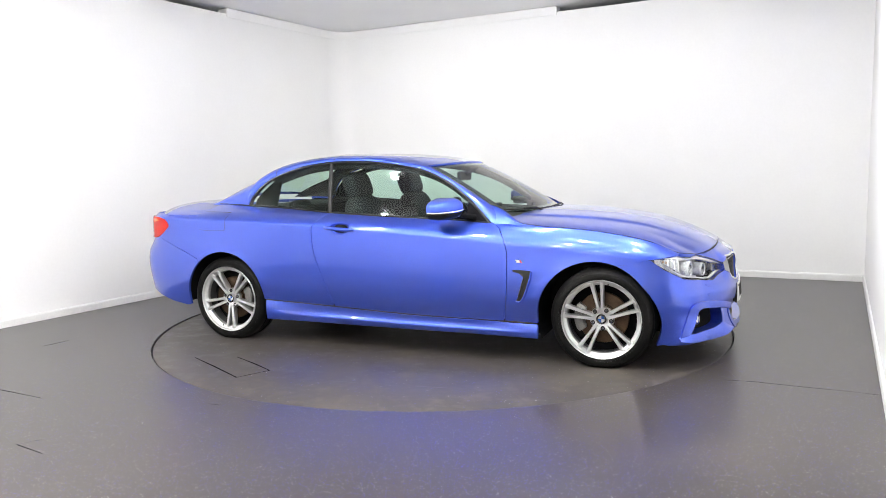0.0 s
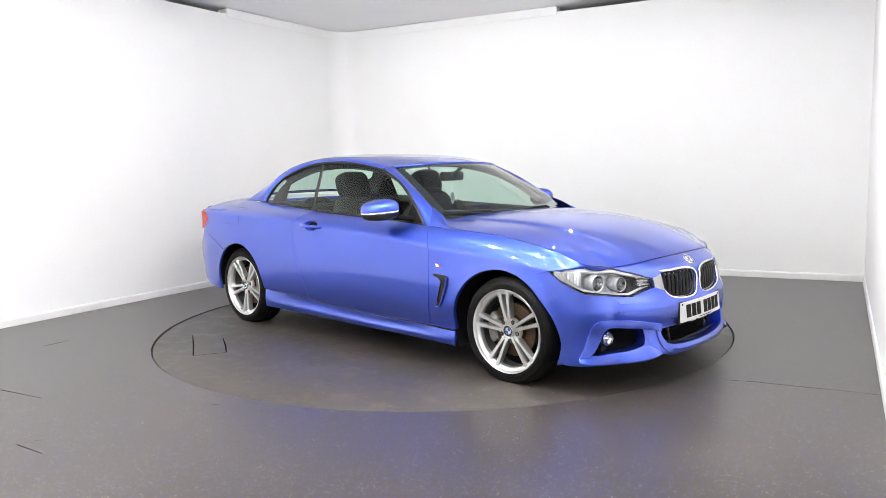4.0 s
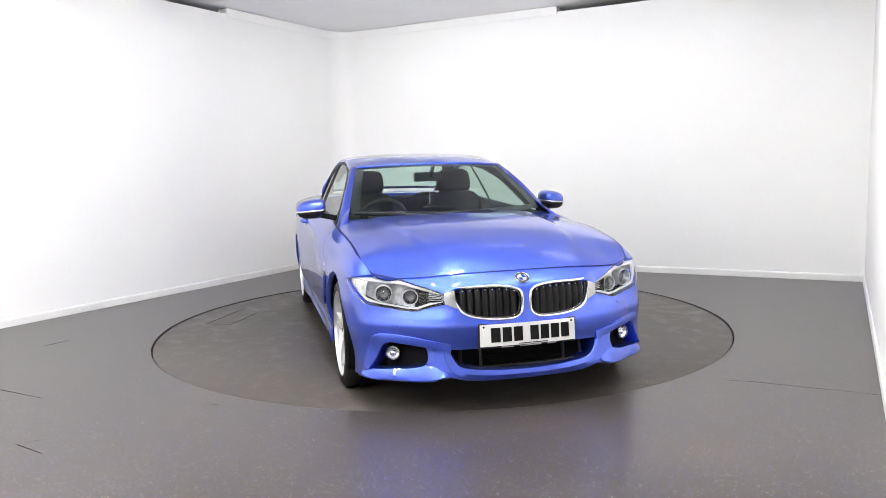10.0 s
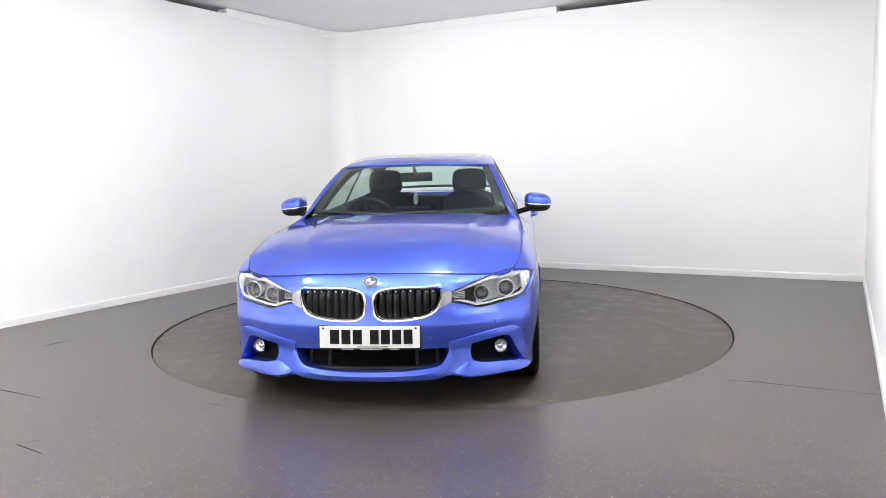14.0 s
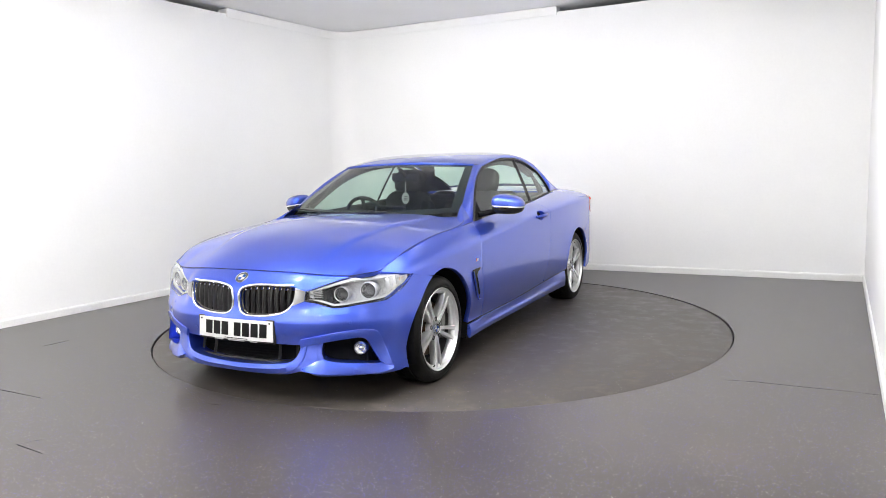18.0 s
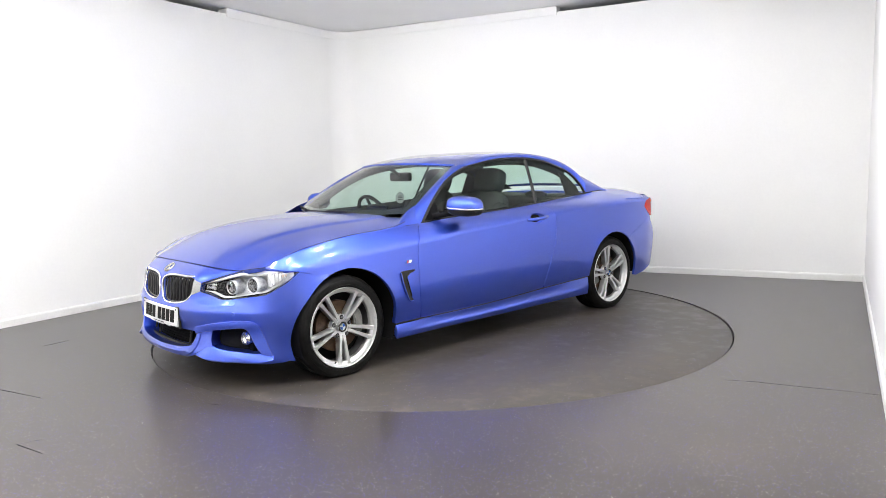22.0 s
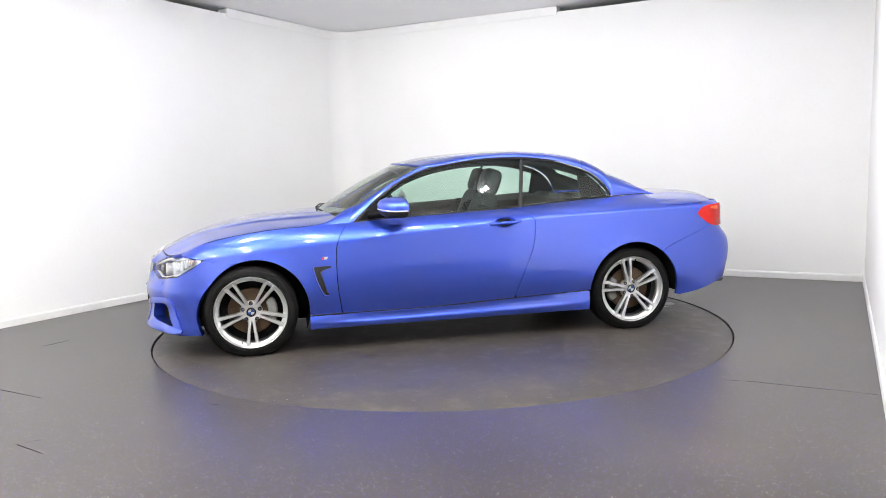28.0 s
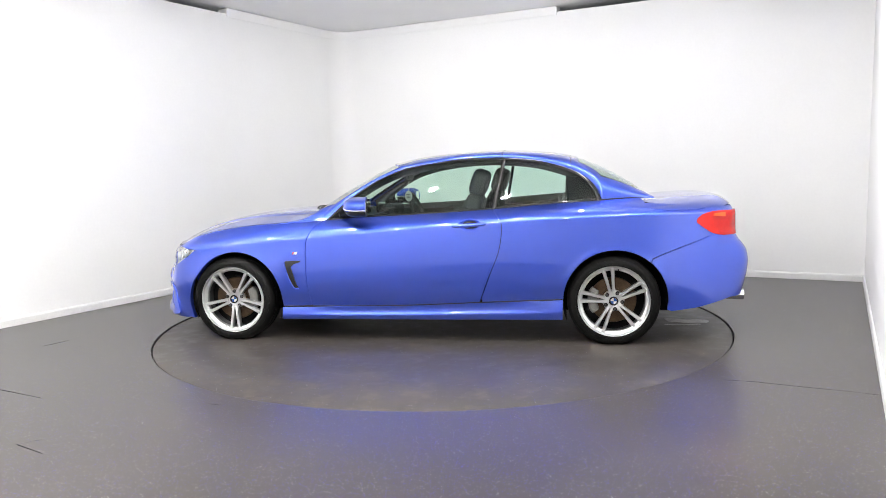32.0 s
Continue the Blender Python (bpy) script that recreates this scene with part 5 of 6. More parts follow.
for s in (1, -1):
    # windscreen pillar
    def pillar(t, v, s=s):
        A = screen(0.997, t)
        k = min(t * 1.0, 1.0)
        x = 0.690 + (0.105 - 0.690) * k
        z = win_z(x) + 0.006
        B = Vector((x, glass_y(x, z) + 0.006, z))
        out = Vector((0.25, 0.85, 0.45)).normalized()
        p = A.lerp(B, v) + out * (0.016 * 4 * v * (1 - v))
        return Vector((p.x, s * p.y, p.z))
    loft("screen_pillar", pillar, steps(-0.02, 1.0, 36), steps(0, 1, 10), BLUE, car, "blue windscreen pillar", flip=s > 0)
    loft("pillar_trim", lambda t, v, s=s: pillar(t, v, s) - Vector((0.03, 0.035 * s, 0.0)), steps(0, 1.0, 20), steps(0, 1, 4), CLOTH, car, "dark inner pillar trim")

    # blue base of the pillar, between wing, bonnet and screen
    def pillar_base(t, v, s=s):
        x = 0.93 + (0.665 - 0.93) * t
        A = Vector((x, body_y(x, top_z(x)) - 0.001, top_z(x) - 0.002))
        B = Vector((0.86, 0.735, 0.885)).lerp(screen(0.99, 0.13), t) + Vector((0, 0, 0.018 * math.sin(math.pi * t)))
        p = A.lerp(B, v) + Vector((0, 0.3, 0.7)) * (0.012 * 4 * v * (1 - v))
        return Vector((p.x, s * p.y, p.z))
    loft("pillar_base", pillar_base, steps(0, 1, 20), steps(0, 1, 8), BLUE, car, "", flip=s > 0)

    def gsurf(off):
        return lambda x, z, s=s: Vector((x, s * (glass_y(x, z) + off), z))
    front_top = [p for p in win_top if -0.618 < p[0] < 0.50]
    outline = [(0.50, top_z(0.50))] + [(0.50, win_z(0.50) - 0.01)] + [(x, z - 0.008) for x, z in front_top] + [(-0.622, 1.303), (-0.553, top_z(-0.553))] + belt(-0.5, 0.45, 10)
    door_glass = sheet("door_window", gsurf(0.0), outline, GLASS, car, "green tinted side window", du=0.05, dv=0.05, lip=0.0, flip=s > 0)
    rear_top = [p for p in win_top if p[0] < -0.66]
    outline = [(-0.578, top_z(-0.578)), (-0.648, 1.303)] + [(x, z - 0.008) for x, z in rear_top] + [(-1.305, top_z(-1.305))] + belt(-1.25, -0.6, 8)
    quarter_glass = sheet("quarter_window", gsurf(0.0), outline, GLASS, car, "green tinted rear side window", du=0.05, dv=0.05, lip=0.0, flip=s > 0)
    # black seals and division bar
    P = gsurf(0.004)
    tube("window_seal", [P(x, z - 0.004) for x, z in win_top], 0.012, SEAL, car, "black window seal", False, 8, 0.7)
    tube("belt_moulding", [P(x, z - 0.002) for x, z in belt(0.68, -1.315, 50)], 0.0085, SEAL, car, "black belt moulding", False, 8, 0.8)
    tube("window_end_seal", [P(x, z) for x, z in spline([(-1.245, 1.124), (-1.296, 1.058), (-1.312, 1.0)], 5)], 0.013, SEAL, quarter_glass, "", False, 8, 0.8)
    tube("division_bar", [P(-0.566 - 0.071 * i / 10, top_z(-0.566) + (1.306 - top_z(-0.566)) * i / 10) for i in range(11)], 0.014, SEAL, quarter_glass, "black division bar", False, 8, 0.6)
    sheet("mirror_sail", gsurf(0.006), [(0.675, top_z(0.675)), (0.645, 0.925), (0.50, win_z(0.50)), (0.485, top_z(0.485))], UNDER, door_glass, "black mirror triangle", du=0.03, dv=0.03, lip=0.012, flip=s > 0)
    # dark lining of the roof rail over the windows
    rail = [p for p in win_top if -1.16 < p[0] < 0.56]
    rail_v = [Vector((x, s * (glass_y(x, z) - d), z - h)) for x, z in rail for d, h in ((0.006, 0.0), (0.020, 0.012), (0.030, 0.030), (0.038, 0.048), (0.075, 0.050))]
    rail_f = [(5 * i + j, 5 * i + j + 1, 5 * i + j + 6, 5 * i + j + 5) for i in range(len(rail) - 1) for j in range(4)]
    mesh_part("roof_rail_trim", rail_v, rail_f, CLOTH, car, "dark cloth roof rail lining")
    tube("pillar_gap", [Vector((x, s * (body_y(x, top_z(x)) - 0.004), top_z(x) + 0.001)) for x in steps(-1.32, -1.63, 12)], 0.0040, SEAM, car, "", False, 6)
    # roof mechanism trim behind the rear side window
    sheet("inner_quarter_trim", gsurf(-0.05), [(-1.085, 0.96), (-1.09, 1.225), (-1.17, 1.18), (-1.25, 1.11), (-1.30, 1.05), (-1.32, 0.97), (-1.2, 0.96)], UNDER, car, "dark inner quarter trim", du=0.05, dv=0.05, lip=0.0, flip=s > 0)

    # ---- door mirror ----
    mirror = empty("door_mirror")
    mirror.parent = car
    mirror["label"] = "blue door mirror with a bright indicator strip"

    def shell(c, r, e, zcut=None):
        verts, faces = [], []
        n, k = 28, 16
        for j in range(k + 1):
            ph = -math.pi / 2 + math.pi * j / k
            for i in range(n):
                th = 2 * math.pi * i / n
                p = lambda q, w: math.copysign(abs(q) ** w, q)
                x = p(math.cos(ph), e) * p(math.cos(th), e)
                x = max(x, -0.42)
                y = p(math.cos(ph), e) * p(math.sin(th), e)
                z = p(math.sin(ph), e)
                z = max(z, zcut[0]) if zcut and zcut[0] is not None else z
                z = min(z, zcut[1]) if zcut and zcut[1] is not None else z
                slim = 1.0 - 0.20 * y
                verts.append(Vector((c[0] + r[0] * x * slim - 0.025 * y, s * (c[1] + r[1] * y), c[2] + r[2] * z * (1 - 0.12 * y) + 0.010 * (-y))))
        for j in range(k):
            for i in range(n):
                q = (i + 1) % n
                f = (j * n + i, j * n + q, (j + 1) * n + q, (j + 1) * n + i)
                faces.append(f if s > 0 else f[::-1])
        return verts, faces
    v, f = shell((0.376, 0.925, 0.990), (0.118, 0.100, 0.068), 0.70, (-0.10, None))
    mesh_part("mirror_cap", v, f, BLUE, mirror)
    v, f = shell((0.376, 0.923, 0.988), (0.116, 0.098, 0.068), 0.70, (None, -0.24))
    mesh_part("mirror_base", v, f, PLASTIC, mirror, "black mirror underside")
    v, f = shell((0.379, 0.927, 0.989), (0.1195, 0.1005, 0.068), 0.70, (-0.27, -0.08))
    mesh_part("mirror_indicator", v, f, CHROME, mirror, "bright indicator strip")
    tube("mirror_arm", [Vector((0.560, s * 0.765, 0.928)), Vector((0.50, s * 0.815, 0.938)), Vector((0.42, s * 0.885, 0.950))], 0.024, UNDER, mirror, "black mirror foot", False, 12, 0.8)
    box("mirror_glass", (0.314, 0.850 if s > 0 else -0.985, 0.952), (0.319, 0.985 if s > 0 else -0.850, 1.032), CHROME, mirror, "mirror glass", 0.002)

    # ---- door handle in its recess ----
    hx0, hx1, hz = -0.285, -0.523, 0.851
    pts = [Vector((hx0 + (hx1 - hx0) * i / 14, s * (body_y(hx0 + (hx1 - hx0) * i / 14, 0.85) + 0.004 + 0.034 * math.sin(math.pi * min(max((i - 0.6) / 12.8, 0), 1)) ** 0.6), 0.846 + 0.014 * i / 14)) for i in range(15)]
    handle = tube("door_handle", pts, lambda t: 0.0140 * (0.62 + 0.38 * math.sin(math.pi * t) ** 0.4), BLUE, car, "body-coloured door handle", False, 12, 1.0)
    sheet("handle_recess", lambda x, z, s=s: Vector((x, s * (body_y(x, z) - 0.004 - 0.042 * max(0.0, 1 - ((x + 0.409) / 0.085) ** 2 - ((z - 0.852) / 0.040) ** 2)), z)), [(x + (x + 0.409) * 0.03, z + (z - 0.852) * 0.03) for x, z in BOWL], BLUE, handle, "blue handle recess", du=0.010, dv=0.008, lip=0.0, flip=s > 0)

    # ---- wing vent and side badge ----
    vent = [(0.975, 0.588), (0.965, 0.600), (0.92, 0.603), (0.848, 0.604), (0.853, 0.592), (0.905, 0.578), (0.924, 0.560), (0.914, 0.52), (0.885, 0.425), (0.868, 0.402), (0.895, 0.397), (0.915, 0.41), (0.945, 0.47), (0.968, 0.54)]
    v_ob = sheet("wing_vent", side(s, 0.003), vent, PLASTIC, car, "black air vent behind the front wheel", du=0.012, dv=0.01, lip=0.006, flip=s > 0)
    tube("vent_blade", [side(s, 0.008)(x, z) for x, z in spline([(0.975, 0.594), (0.962, 0.535), (0.938, 0.465), (0.905, 0.402), (0.872, 0.397)], 6)], 0.006, BLUE, v_ob, "blue vent blade", False, 8)
    tube("vent_blade", [side(s, 0.007)(x, z) for x, z in spline([(0.905, 0.578), (0.924, 0.560), (0.914, 0.52), (0.888, 0.43)], 6)], 0.004, GLOSS_BLACK, v_ob, "", False, 8)
    for k, mat in enumerate((ROUNDEL_BLUE, STRIPE_RED, CHROME)):
        x0 = 0.925 - k * 0.012
        w_ = 0.008 if k < 2 else 0.024
        sheet("side_badge", side(s, 0.004), [(x0, 0.650), (x0 - w_, 0.650), (x0 - w_ - 0.008, 0.668), (x0 - 0.008, 0.668)], mat, v_ob, "", du=0.02, dv=0.02, lip=0.003, flip=s > 0)
flap = spline([(-1.39, 0.838), (-1.387, 0.87), (-1.385, 0.945), (-1.405, 0.958), (-1.60, 0.962), (-1.622, 0.952), (-1.632, 0.86), (-1.605, 0.833), (-1.42, 0.830)], 4, True)
fuel_flap = sheet("fuel_flap", side(-1, 0.0035), flap, BLUE, car, "fuel filler flap", du=0.02, dv=0.012, lip=0.003, flip=False)
sheet("flap_gap", side(-1, 0.0012), [(-1.515 + (x + 1.515) * 1.018, 0.896 + (z - 0.896) * 1.035) for x, z in flap], SEAM, fuel_flap, "dark gap round the flap", du=0.03, dv=0.02, lip=0, flip=False)

# ---- wheels ----
def wheel(x, s, phase):
    base = empty("wheel")
    base.parent = car
    base["label"] = "silver alloy wheel with five double spokes"
    m = Matrix.Translation((x, s * 0.772, HUB_Z)) @ (Matrix.Identity(4) if s > 0 else Matrix.Rotation(math.pi, 4, "Z"))
    R = TYRE_R
    prof = [(0.236, 0.094), (0.242, 0.106), (0.256, 0.1125), (0.272, 0.1135), (0.288, 0.111), (0.300, 0.104), (0.3125, 0.092), (R - 0.001, 0.072), (R, 0.050), (R, 0.040), (R - 0.007, 0.037), (R - 0.007, 0.030), (R, 0.027), (R, -0.027), (R - 0.007, -0.030), (R - 0.007, -0.037), (R, -0.040), (R - 0.001, -0.072), (0.3125, -0.092), (0.288, -0.111), (0.256, -0.1125), (0.236, -0.094)]
    tyre = lathe("tyre", prof, RUBBER, base, "black low-profile tyre", 96, m)
    for v in tyre.data.vertices:
        if v.co.z < 0.0:
            v.co.z = 0.0
    for r in (0.262, 0.292):
        lathe("tyre_rib", [(r - 0.003, 0.1125 if r < 0.28 else 0.1085), (r - 0.0015, 0.1150 if r < 0.28 else 0.1110), (r + 0.002, 0.1145 if r < 0.28 else 0.1090), (r + 0.003, 0.112 if r < 0.28 else 0.1075)], RUBBER, tyre, "", 96, m)
    lathe("rim", [(0.243, 0.098), (0.2475, 0.104), (0.2487, 0.109), (0.246, 0.1125), (0.2415, 0.1105), (0.2385, 0.104), (0.2360, 0.0955), (0.226, 0.0905), (0.2185, 0.0865), (0.2150, 0.080), (0.2140, 0.055)], ALLOY, base, "", 96, m)
    lathe("rim_barrel", [(0.2354, 0.082), (0.233, 0.075), (0.222, 0.03), (0.216, -0.06), (0.222, -0.10)], ALLOY_DARK, base, "grey inner barrel", 96, m)
    # spokes in pairs
    for k in range(5):
        for d in (-1, 1):
            ang = radians(phase + 72 * k)
            verts, faces = [], []
            n = 9
            for i in range(n + 1):
                t = i / n
                r = 0.050 + t * 0.188
                lat = d * (0.0105 + 0.0225 * t)
                half_w = 0.0095 + 0.0045 * t + 0.006 * max(0, (t - 0.86) / 0.14) + 0.005 * max(0, 1 - t / 0.25)
                face = 0.080 + 0.016 * t ** 0.8
                deep = 0.050 - 0.012 * t
                ring = [(lat - half_w, face - 0.008), (lat - half_w * 0.72, face), (lat + half_w * 0.72, face), (lat + half_w, face - 0.008), (lat + half_w * 0.8, face - deep), (lat - half_w * 0.8, face - deep)]
                for w, a in ring:
                    verts.append(m @ Vector((r * math.cos(ang) - w * math.sin(ang), a, r * math.sin(ang) + w * math.cos(ang))))
            for i in range(n):
                for q in range(6):
                    e = (q + 1) % 6
                    faces.append((i * 6 + q, i * 6 + e, (i + 1) * 6 + e, (i + 1) * 6 + q))
            faces.append(tuple(range(6)))
            faces.append(tuple(n * 6 + q for q in range(6))[::-1])
            bm = bmesh.new()
            bv = [bm.verts.new(v) for v in verts]
            for f in faces:
                bm.faces.new([bv[i] for i in f])
            sp = part("spoke", bm, ALLOY, base, "", True)
            sharpen(sp.data, 0.5)
    lathe("hub", [(0.0, 0.072), (0.050, 0.073), (0.062, 0.078), (0.070, 0.076), (0.075, 0.068), (0.078, 0.03)], ALLOY, base, "", 60, m)
    for k in range(5):
        a = radians(phase + 36 + 72 * k)
        bolt_m = m @ Matrix.Translation((0.060 * math.cos(a), 0.0785, 0.060 * math.sin(a)))
        lathe("bolt_hole", [(0.0, 0.001), (0.013, 0.001), (0.0145, -0.002)], SEAM, base, "", 18, bolt_m)
        lathe("wheel_bolt", [(0.0, 0.004), (0.007, 0.004), (0.0085, 0.002), (0.0085, 0.0)], SATIN, base, "", 6, bolt_m)
    roundel("hub_cap", m @ Matrix.Translation((0, 0.082, 0)), 0.033, base)
    lathe("brake_disc", [(0.06, 0.045), (0.085, 0.046), (0.086, 0.030), (0.158, 0.030), (0.160, 0.026), (0.160, 0.006), (0.06, 0.004)], RUST, base, "rusty steel brake disc", 64, m)
    lathe("wheel_back", [(0.0, -0.02), (0.225, -0.02)], UNDER, base, "", 40, m)
    side_x = -1 if x > 0 else 1
    bm = bmesh.new()
    rings = []
    for i in range(11):
        a = radians((180 if side_x * s < 0 else 0) + (-33 + 6.6 * i))
        k = 1.0 if 0 < i < 10 else 0.8
        ring = []
        for r, y in ((0.112, 0.014), (0.112, 0.050), (0.122, 0.058), (0.166, 0.058), (0.176, 0.050), (0.176, 0.014)):
            r, y = 0.145 + (r - 0.145) * k, 0.034 + (y - 0.034) * k
            ring.append(bm.verts.new(m @ Vector((r * math.cos(a), y, r * math.sin(a)))))
        rings.append(ring)
    for i in range(10):
        for q in range(6):
            bm.faces.new((rings[i][q], rings[i][(q + 1) % 6], rings[i + 1][(q + 1) % 6], rings[i + 1][q]))
    bm.faces.new(rings[0])
    bm.faces.new(rings[-1][::-1])
    part("brake_caliper", bm, CAST, base, "grey cast brake caliper")
    valve_a = radians(phase + 18)
    tube("valve", [m @ Vector((0.232 * math.cos(valve_a), 0.085, 0.232 * math.sin(valve_a))), m @ Vector((0.215 * math.cos(valve_a), 0.098, 0.215 * math.sin(valve_a)))], 0.004, INK, base, "", False, 8)
    # wheel housing
    cx = ARCH_F if x > 0 else ARCH_R
    half_pts = [(cx + (ARCH_RAD + 0.006) * math.cos(radians(a)), ARCH_Z + (ARCH_RAD + 0.006) * math.sin(radians(a))) for a in range(-24, 205 if x > 0 else 187, 6)]
    vs = [Vector((px, s * y, pz)) for px, pz in half_pts for y in (0.50, 0.875)]
    fs = [(2 * i, 2 * i + 1, 2 * i + 3, 2 * i + 2) for i in range(len(half_pts) - 1)]
    mesh_part("wheel_housing", vs, fs, UNDER, car, "black wheel arch liner")


wheel(FRONT_AXLE, 1, -90)
wheel(REAR_AXLE, 1, 80)
wheel(FRONT_AXLE, -1, 83)
wheel(REAR_AXLE, -1, -88)

# ---- underside ----
box("underbody", (-1.86, -0.52, 0.17), (1.95, 0.52, 0.42), UNDER, car, "black underbody", 0.02)
box("floor_pan", (-1.02, -0.85, 0.165), (0.99, 0.85, 0.26), UNDER, car, "black floor pan", 0.01)
box("engine_bay", (0.98, -0.54, 0.40), (2.0, 0.54, 0.64), UNDER, car, "", 0.02)
box("boot_floor", (-2.2, -0.54, 0.40), (-1.0, 0.54, 0.86), UNDER, car, "", 0.02)
box("rear_cross_panel", (-2.18, -0.62, 0.34), (-1.85, 0.66, 0.62), UNDER, car, "", 0.02)
box("front_cross_panel", (1.74, -0.70, 0.19), (1.93, 0.70, 0.52), UNDER, car, "", 0.02)

# ---- cabin interior ----
def cushion(name, lo, hi, parent, m=None, power=5, mat=LEATHER):
    bm = bmesh.new()
    add_box(bm, lo, hi, 0.0, None)
    bmesh.ops.subdivide_edges(bm, edges=bm.edges, cuts=7, use_grid_fill=True)
    c = Vector([(lo[i] + hi[i]) / 2 for i in range(3)])
    h = Vector([(hi[i] - lo[i]) / 2 for i in range(3)])
    for v in bm.verts:
        q = Vector([(v.co[i] - c[i]) / h[i] for i in range(3)])
        k = (abs(q.x) ** power + abs(q.y) ** power + abs(q.z) ** power) ** (-1 / power) if q.length > 0.01 else 1
        q = q * min(k, 1.0)
        v.co = c + Vector([q[i] * h[i] for i in range(3)])
    if m is not None:
        bmesh.ops.transform(bm, matrix=m, verts=bm.verts)
    return part(name, bm, mat, parent, "", True)


def seat(x, y, headrest=True):
    st = empty("seat")
    st.parent = car
    st["label"] = "black leather seat with side bolsters"
    cushion("seat_cushion", (x - 0.24, y - 0.25, 0.34), (x + 0.27, y + 0.25, 0.53), st)
    lean = Matrix.Translation((x - 0.22, y, 0.48)) @ Matrix.Rotation(radians(-19), 4, "Y")
    cushion("seat_back", (-0.10, -0.235, -0.02), (0.06, 0.235, 0.615), st, lean, 4)
    for s in (1, -1):
        cushion("bolster", (-0.05, s * 0.23 - 0.05, 0.04), (0.105, s * 0.23 + 0.05, 0.50), st, lean)
    cushion("headrest", (-0.075, -0.145, 0.590), (0.060, 0.145, 0.800), st, lean, 3.6)
    for w in (-0.06, 0.06):
        tube("headrest_post", [lean @ Vector((-0.01, w, 0.52)), lean @ Vector((-0.01, w, 0.58)), lean @ Vector((-0.01, w, 0.64))], 0.007, CHROME, st, "", False, 8)


for y in (0.37, -0.37):
    seat(0.02 if y > 0 else -0.08, y)
rear = empty("rear_seat")
rear.parent = car
rear["label"] = "black leather rear bench"
for y in (0.30, -0.30):
    cushion("seat_cushion", (-0.98, y - 0.27, 0.36), (-0.50, y + 0.27, 0.55), rear)
    lean = Matrix.Translation((-0.96, y, 0.50)) @ Matrix.Rotation(radians(-16), 4, "Y")
    cushion("seat_back", (-0.06, -0.27, 0.0), (0.07, 0.27, 0.50), rear, lean)
    cushion("headrest", (-0.05, -0.12, 0.43), (0.045, 0.12, 0.545), rear, lean, 3.2)
box("parcel_shelf", (-1.64, -0.60, 0.90), (-1.02, 0.60, 0.985), CLOTH, car, "dark rear shelf", 0.02)
for s in (1, -1):
    sheet("door_trim", side(s, -0.075), [(0.78, 0.30), (0.74, 0.86)] + belt(0.68, -1.30, 20, -0.012) + [(-1.1, 0.70), (-1.0, 0.30)], LEATHER, car, "black inner door trim", du=0.08, dv=0.05, lip=0, flip=s < 0)
    loft("door_top_trim", lambda x, v, s=s: Vector((x, s * (top_y(x) - 0.017 - 0.10 * v), top_z(x) + 0.010 - 0.05 * v * v)), steps(0.68, -1.33, 30), steps(0, 1, 4), LEATHER, car, "black door top")
dash = sheet("dashboard", lambda y, v: Vector((0.90 - 0.30 * (y / 0.72) ** 2 * 0.6 - 0.50 * v, y, 0.925 - 0.02 * (1 - v) - 0.05 * v ** 3 + 0.018 * math.exp(-((y + 0.37) / 0.14) ** 2) * v)), [(-0.72, 0.0), (0.72, 0.0), (0.74, 0.9), (-0.74, 0.9)], LEATHER, car, "black dashboard", du=0.06, dv=0.08, lip=0.25, flip=False)
box("instrument_hood", (0.36, -0.52, 0.84), (0.52, -0.22, 0.945), LEATHER, dash, "instrument hood", 0.03)
box("screen_display", (0.44, -0.12, 0.90), (0.46, 0.13, 0.98), GLOSS_BLACK, dash, "flat display", 0.004)
sw = empty("steering_wheel")
sw.parent = car
sw["label"] = "black three-spoke steering wheel"
sm = Matrix.Translation((0.20, -0.37, 0.865)) @ Matrix.Rotation(radians(-66), 4, "Y")
tube("wheel_rim", [sm @ Vector((0.182 * math.cos(2 * math.pi * i / 40), 0.182 * math.sin(2 * math.pi * i / 40), 0)) for i in range(40)], 0.0155, LEATHER, sw, "", True, 10)
lathe("airbag_hub", [(0, 0.03), (0.05, 0.025), (0.075, 0.0), (0.07, -0.03)], PLASTIC, sw, "", 28, sm @ Matrix.Rotation(radians(90), 4, "X"))
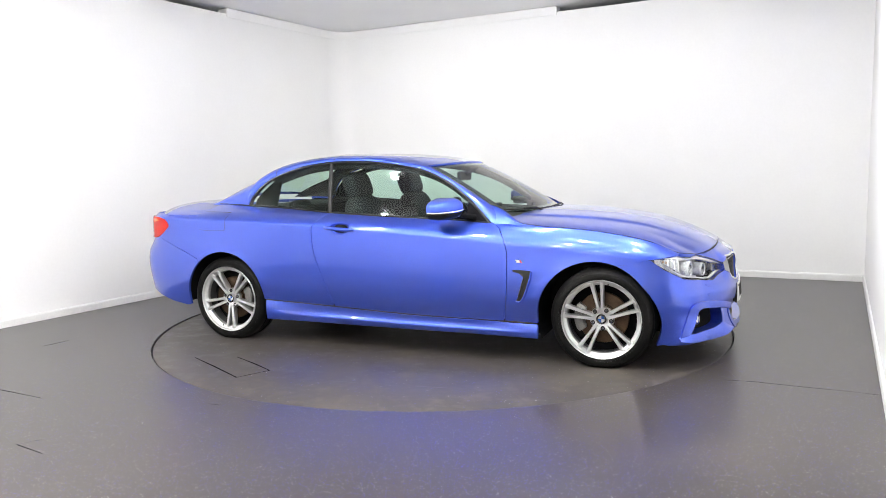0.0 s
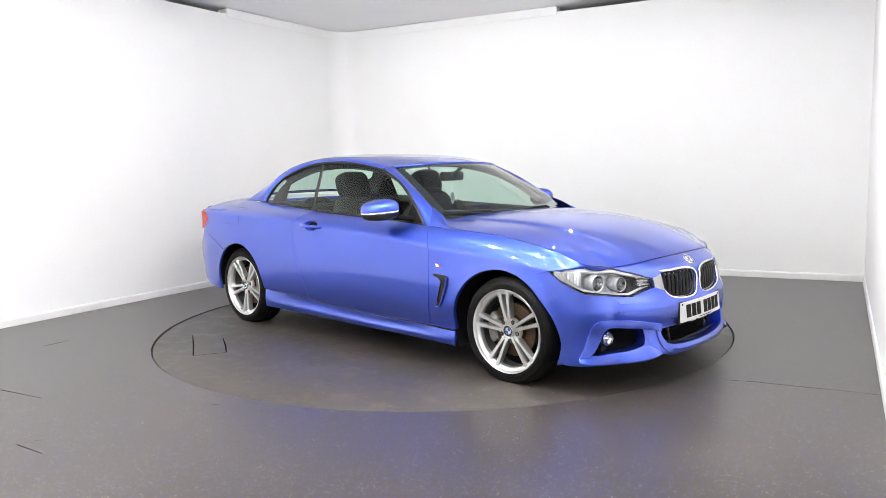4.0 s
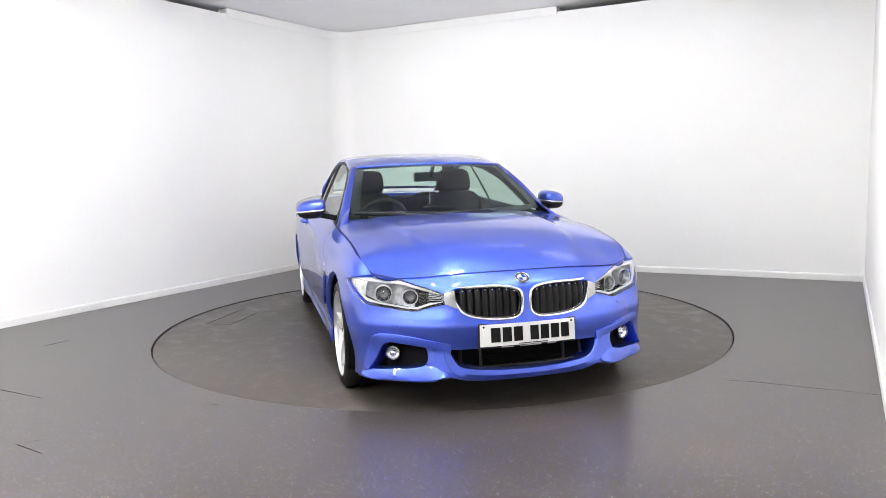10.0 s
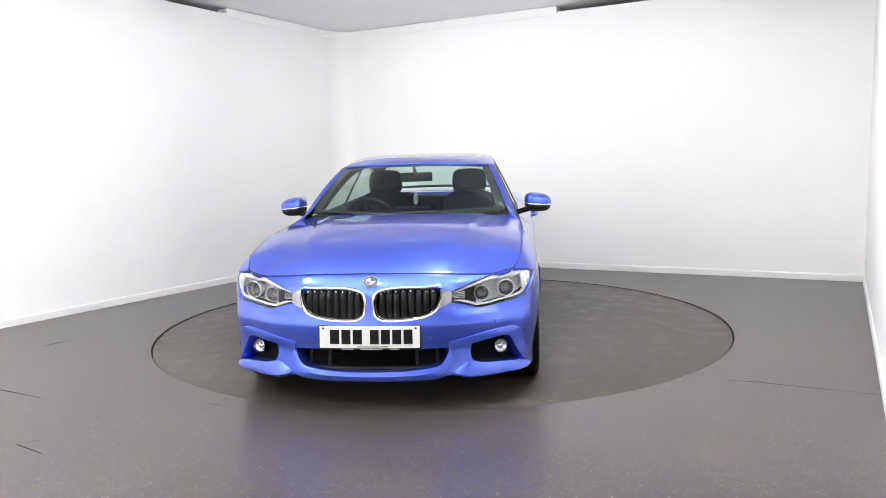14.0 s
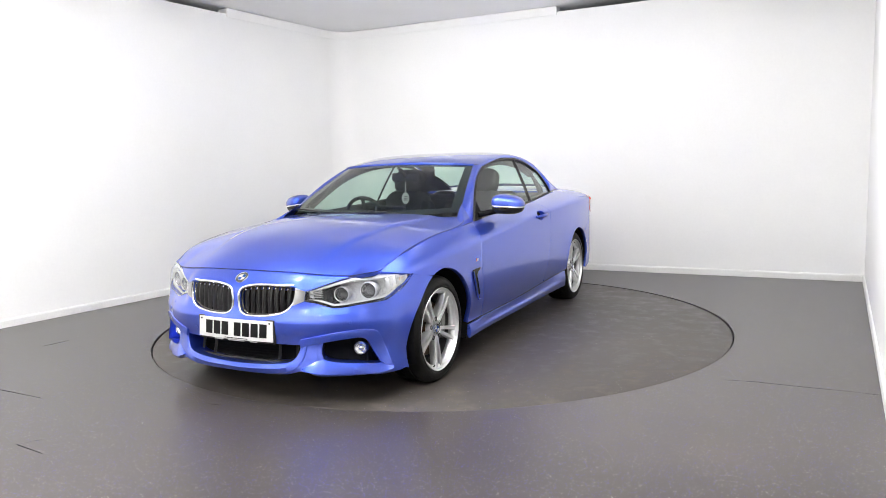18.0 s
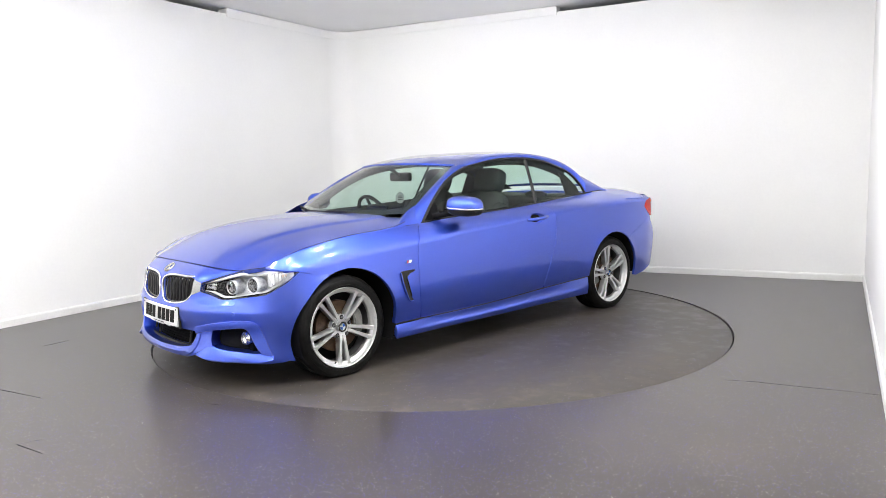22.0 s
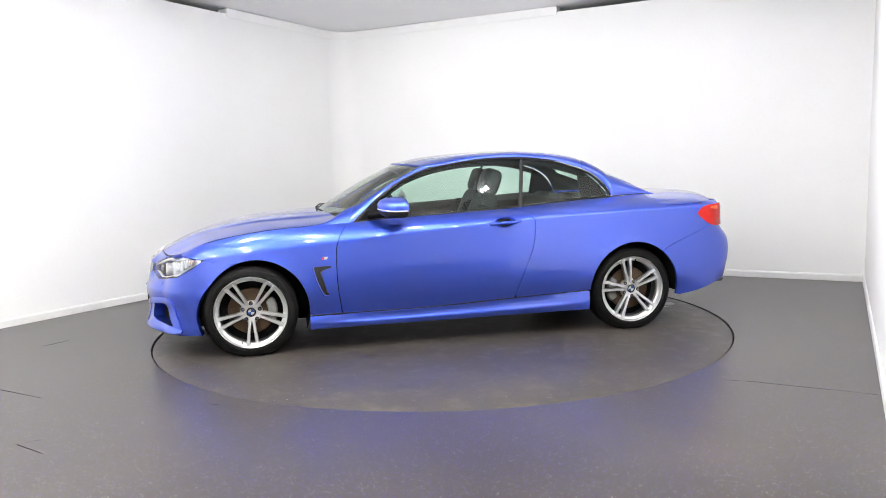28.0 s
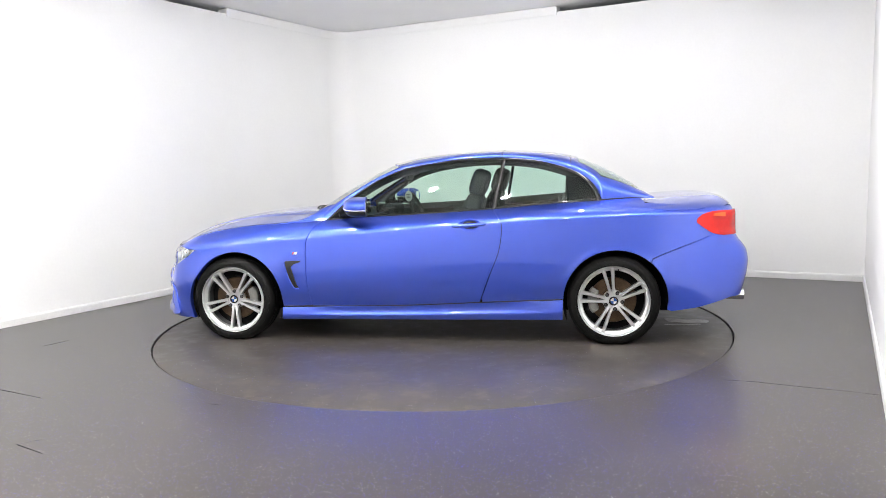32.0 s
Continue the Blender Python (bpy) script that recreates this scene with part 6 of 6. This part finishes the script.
for a in (0, 180, 270):
    tube("wheel_spoke", [sm @ Vector((0.05 * math.cos(radians(a + 90)), 0.05 * math.sin(radians(a + 90)), 0.0)), sm @ Vector((0.18 * math.cos(radians(a + 90)), 0.18 * math.sin(radians(a + 90)), 0.0))], 0.018, PLASTIC, sw, "", False, 8, 0.5)
rv = empty("rear_view_mirror")
rv.parent = car
rv["label"] = "dark rear-view mirror on the windscreen"
box("mirror_body", (0.185, -0.125, 1.155), (0.22, 0.125, 1.225), PLASTIC, rv, "", 0.015)
tube("mirror_stalk", [Vector((0.22, 0, 1.20)), Vector((0.27, 0, 1.235)), Vector((0.315, 0, 1.262))], 0.014, PLASTIC, rv, "", False, 10)
tag = empty("hanging_tag")
tag.parent = car
tag["label"] = "white oval tag hanging from the mirror"
tag_m = Matrix.Translation((0.212, -0.006, 1.025)) @ Matrix.Rotation(radians(68), 4, "Z")
bm = bmesh.new()
ov = [bm.verts.new(tag_m @ Vector((0.0, 0.036 * math.cos(2 * math.pi * i / 32), 0.045 * math.sin(2 * math.pi * i / 32)))) for i in range(32)]
f = bm.faces.new(ov)
bmesh.ops.solidify(bm, geom=[f], thickness=0.003)
part("tag_card", bm, TAG_WHITE, tag)
for k in range(3):
    for x in (0.0036, -0.0048):
        box("tag_bar", (x, -0.019, -0.017 + k * 0.014), (x + 0.0012, 0.019, -0.011 + k * 0.014), LAMP_DARK, tag, "", 0.0, tag_m)
tube("tag_cord", [Vector((0.212, -0.006, 1.07)), Vector((0.212, -0.004, 1.12)), Vector((0.205, -0.002, 1.16))], 0.0018, TAG_WHITE, tag, "", False, 6)


# ---- movement: the turntable carries the car steadily round ----
def turn_at(t):
    return -22.449 - 5.27145 * t + 0.0016283 * t * t


def motions():
    car_rows, disc_rows = [], []
    for t in range(0, 33):
        a = turn_at(t)
        c, s = math.cos(radians(a)), math.sin(radians(a))
        ox, oy = 0.0738, -0.1468
        car_rows.append((float(t), pose(c * ox - s * oy, s * ox + c * oy, -0.004, rz=a)))
        disc_rows.append((float(t), pose(0, 0, -0.004, rz=a)))
    walk(car, car_rows)
    walk(turntable, disc_rows)


motions()
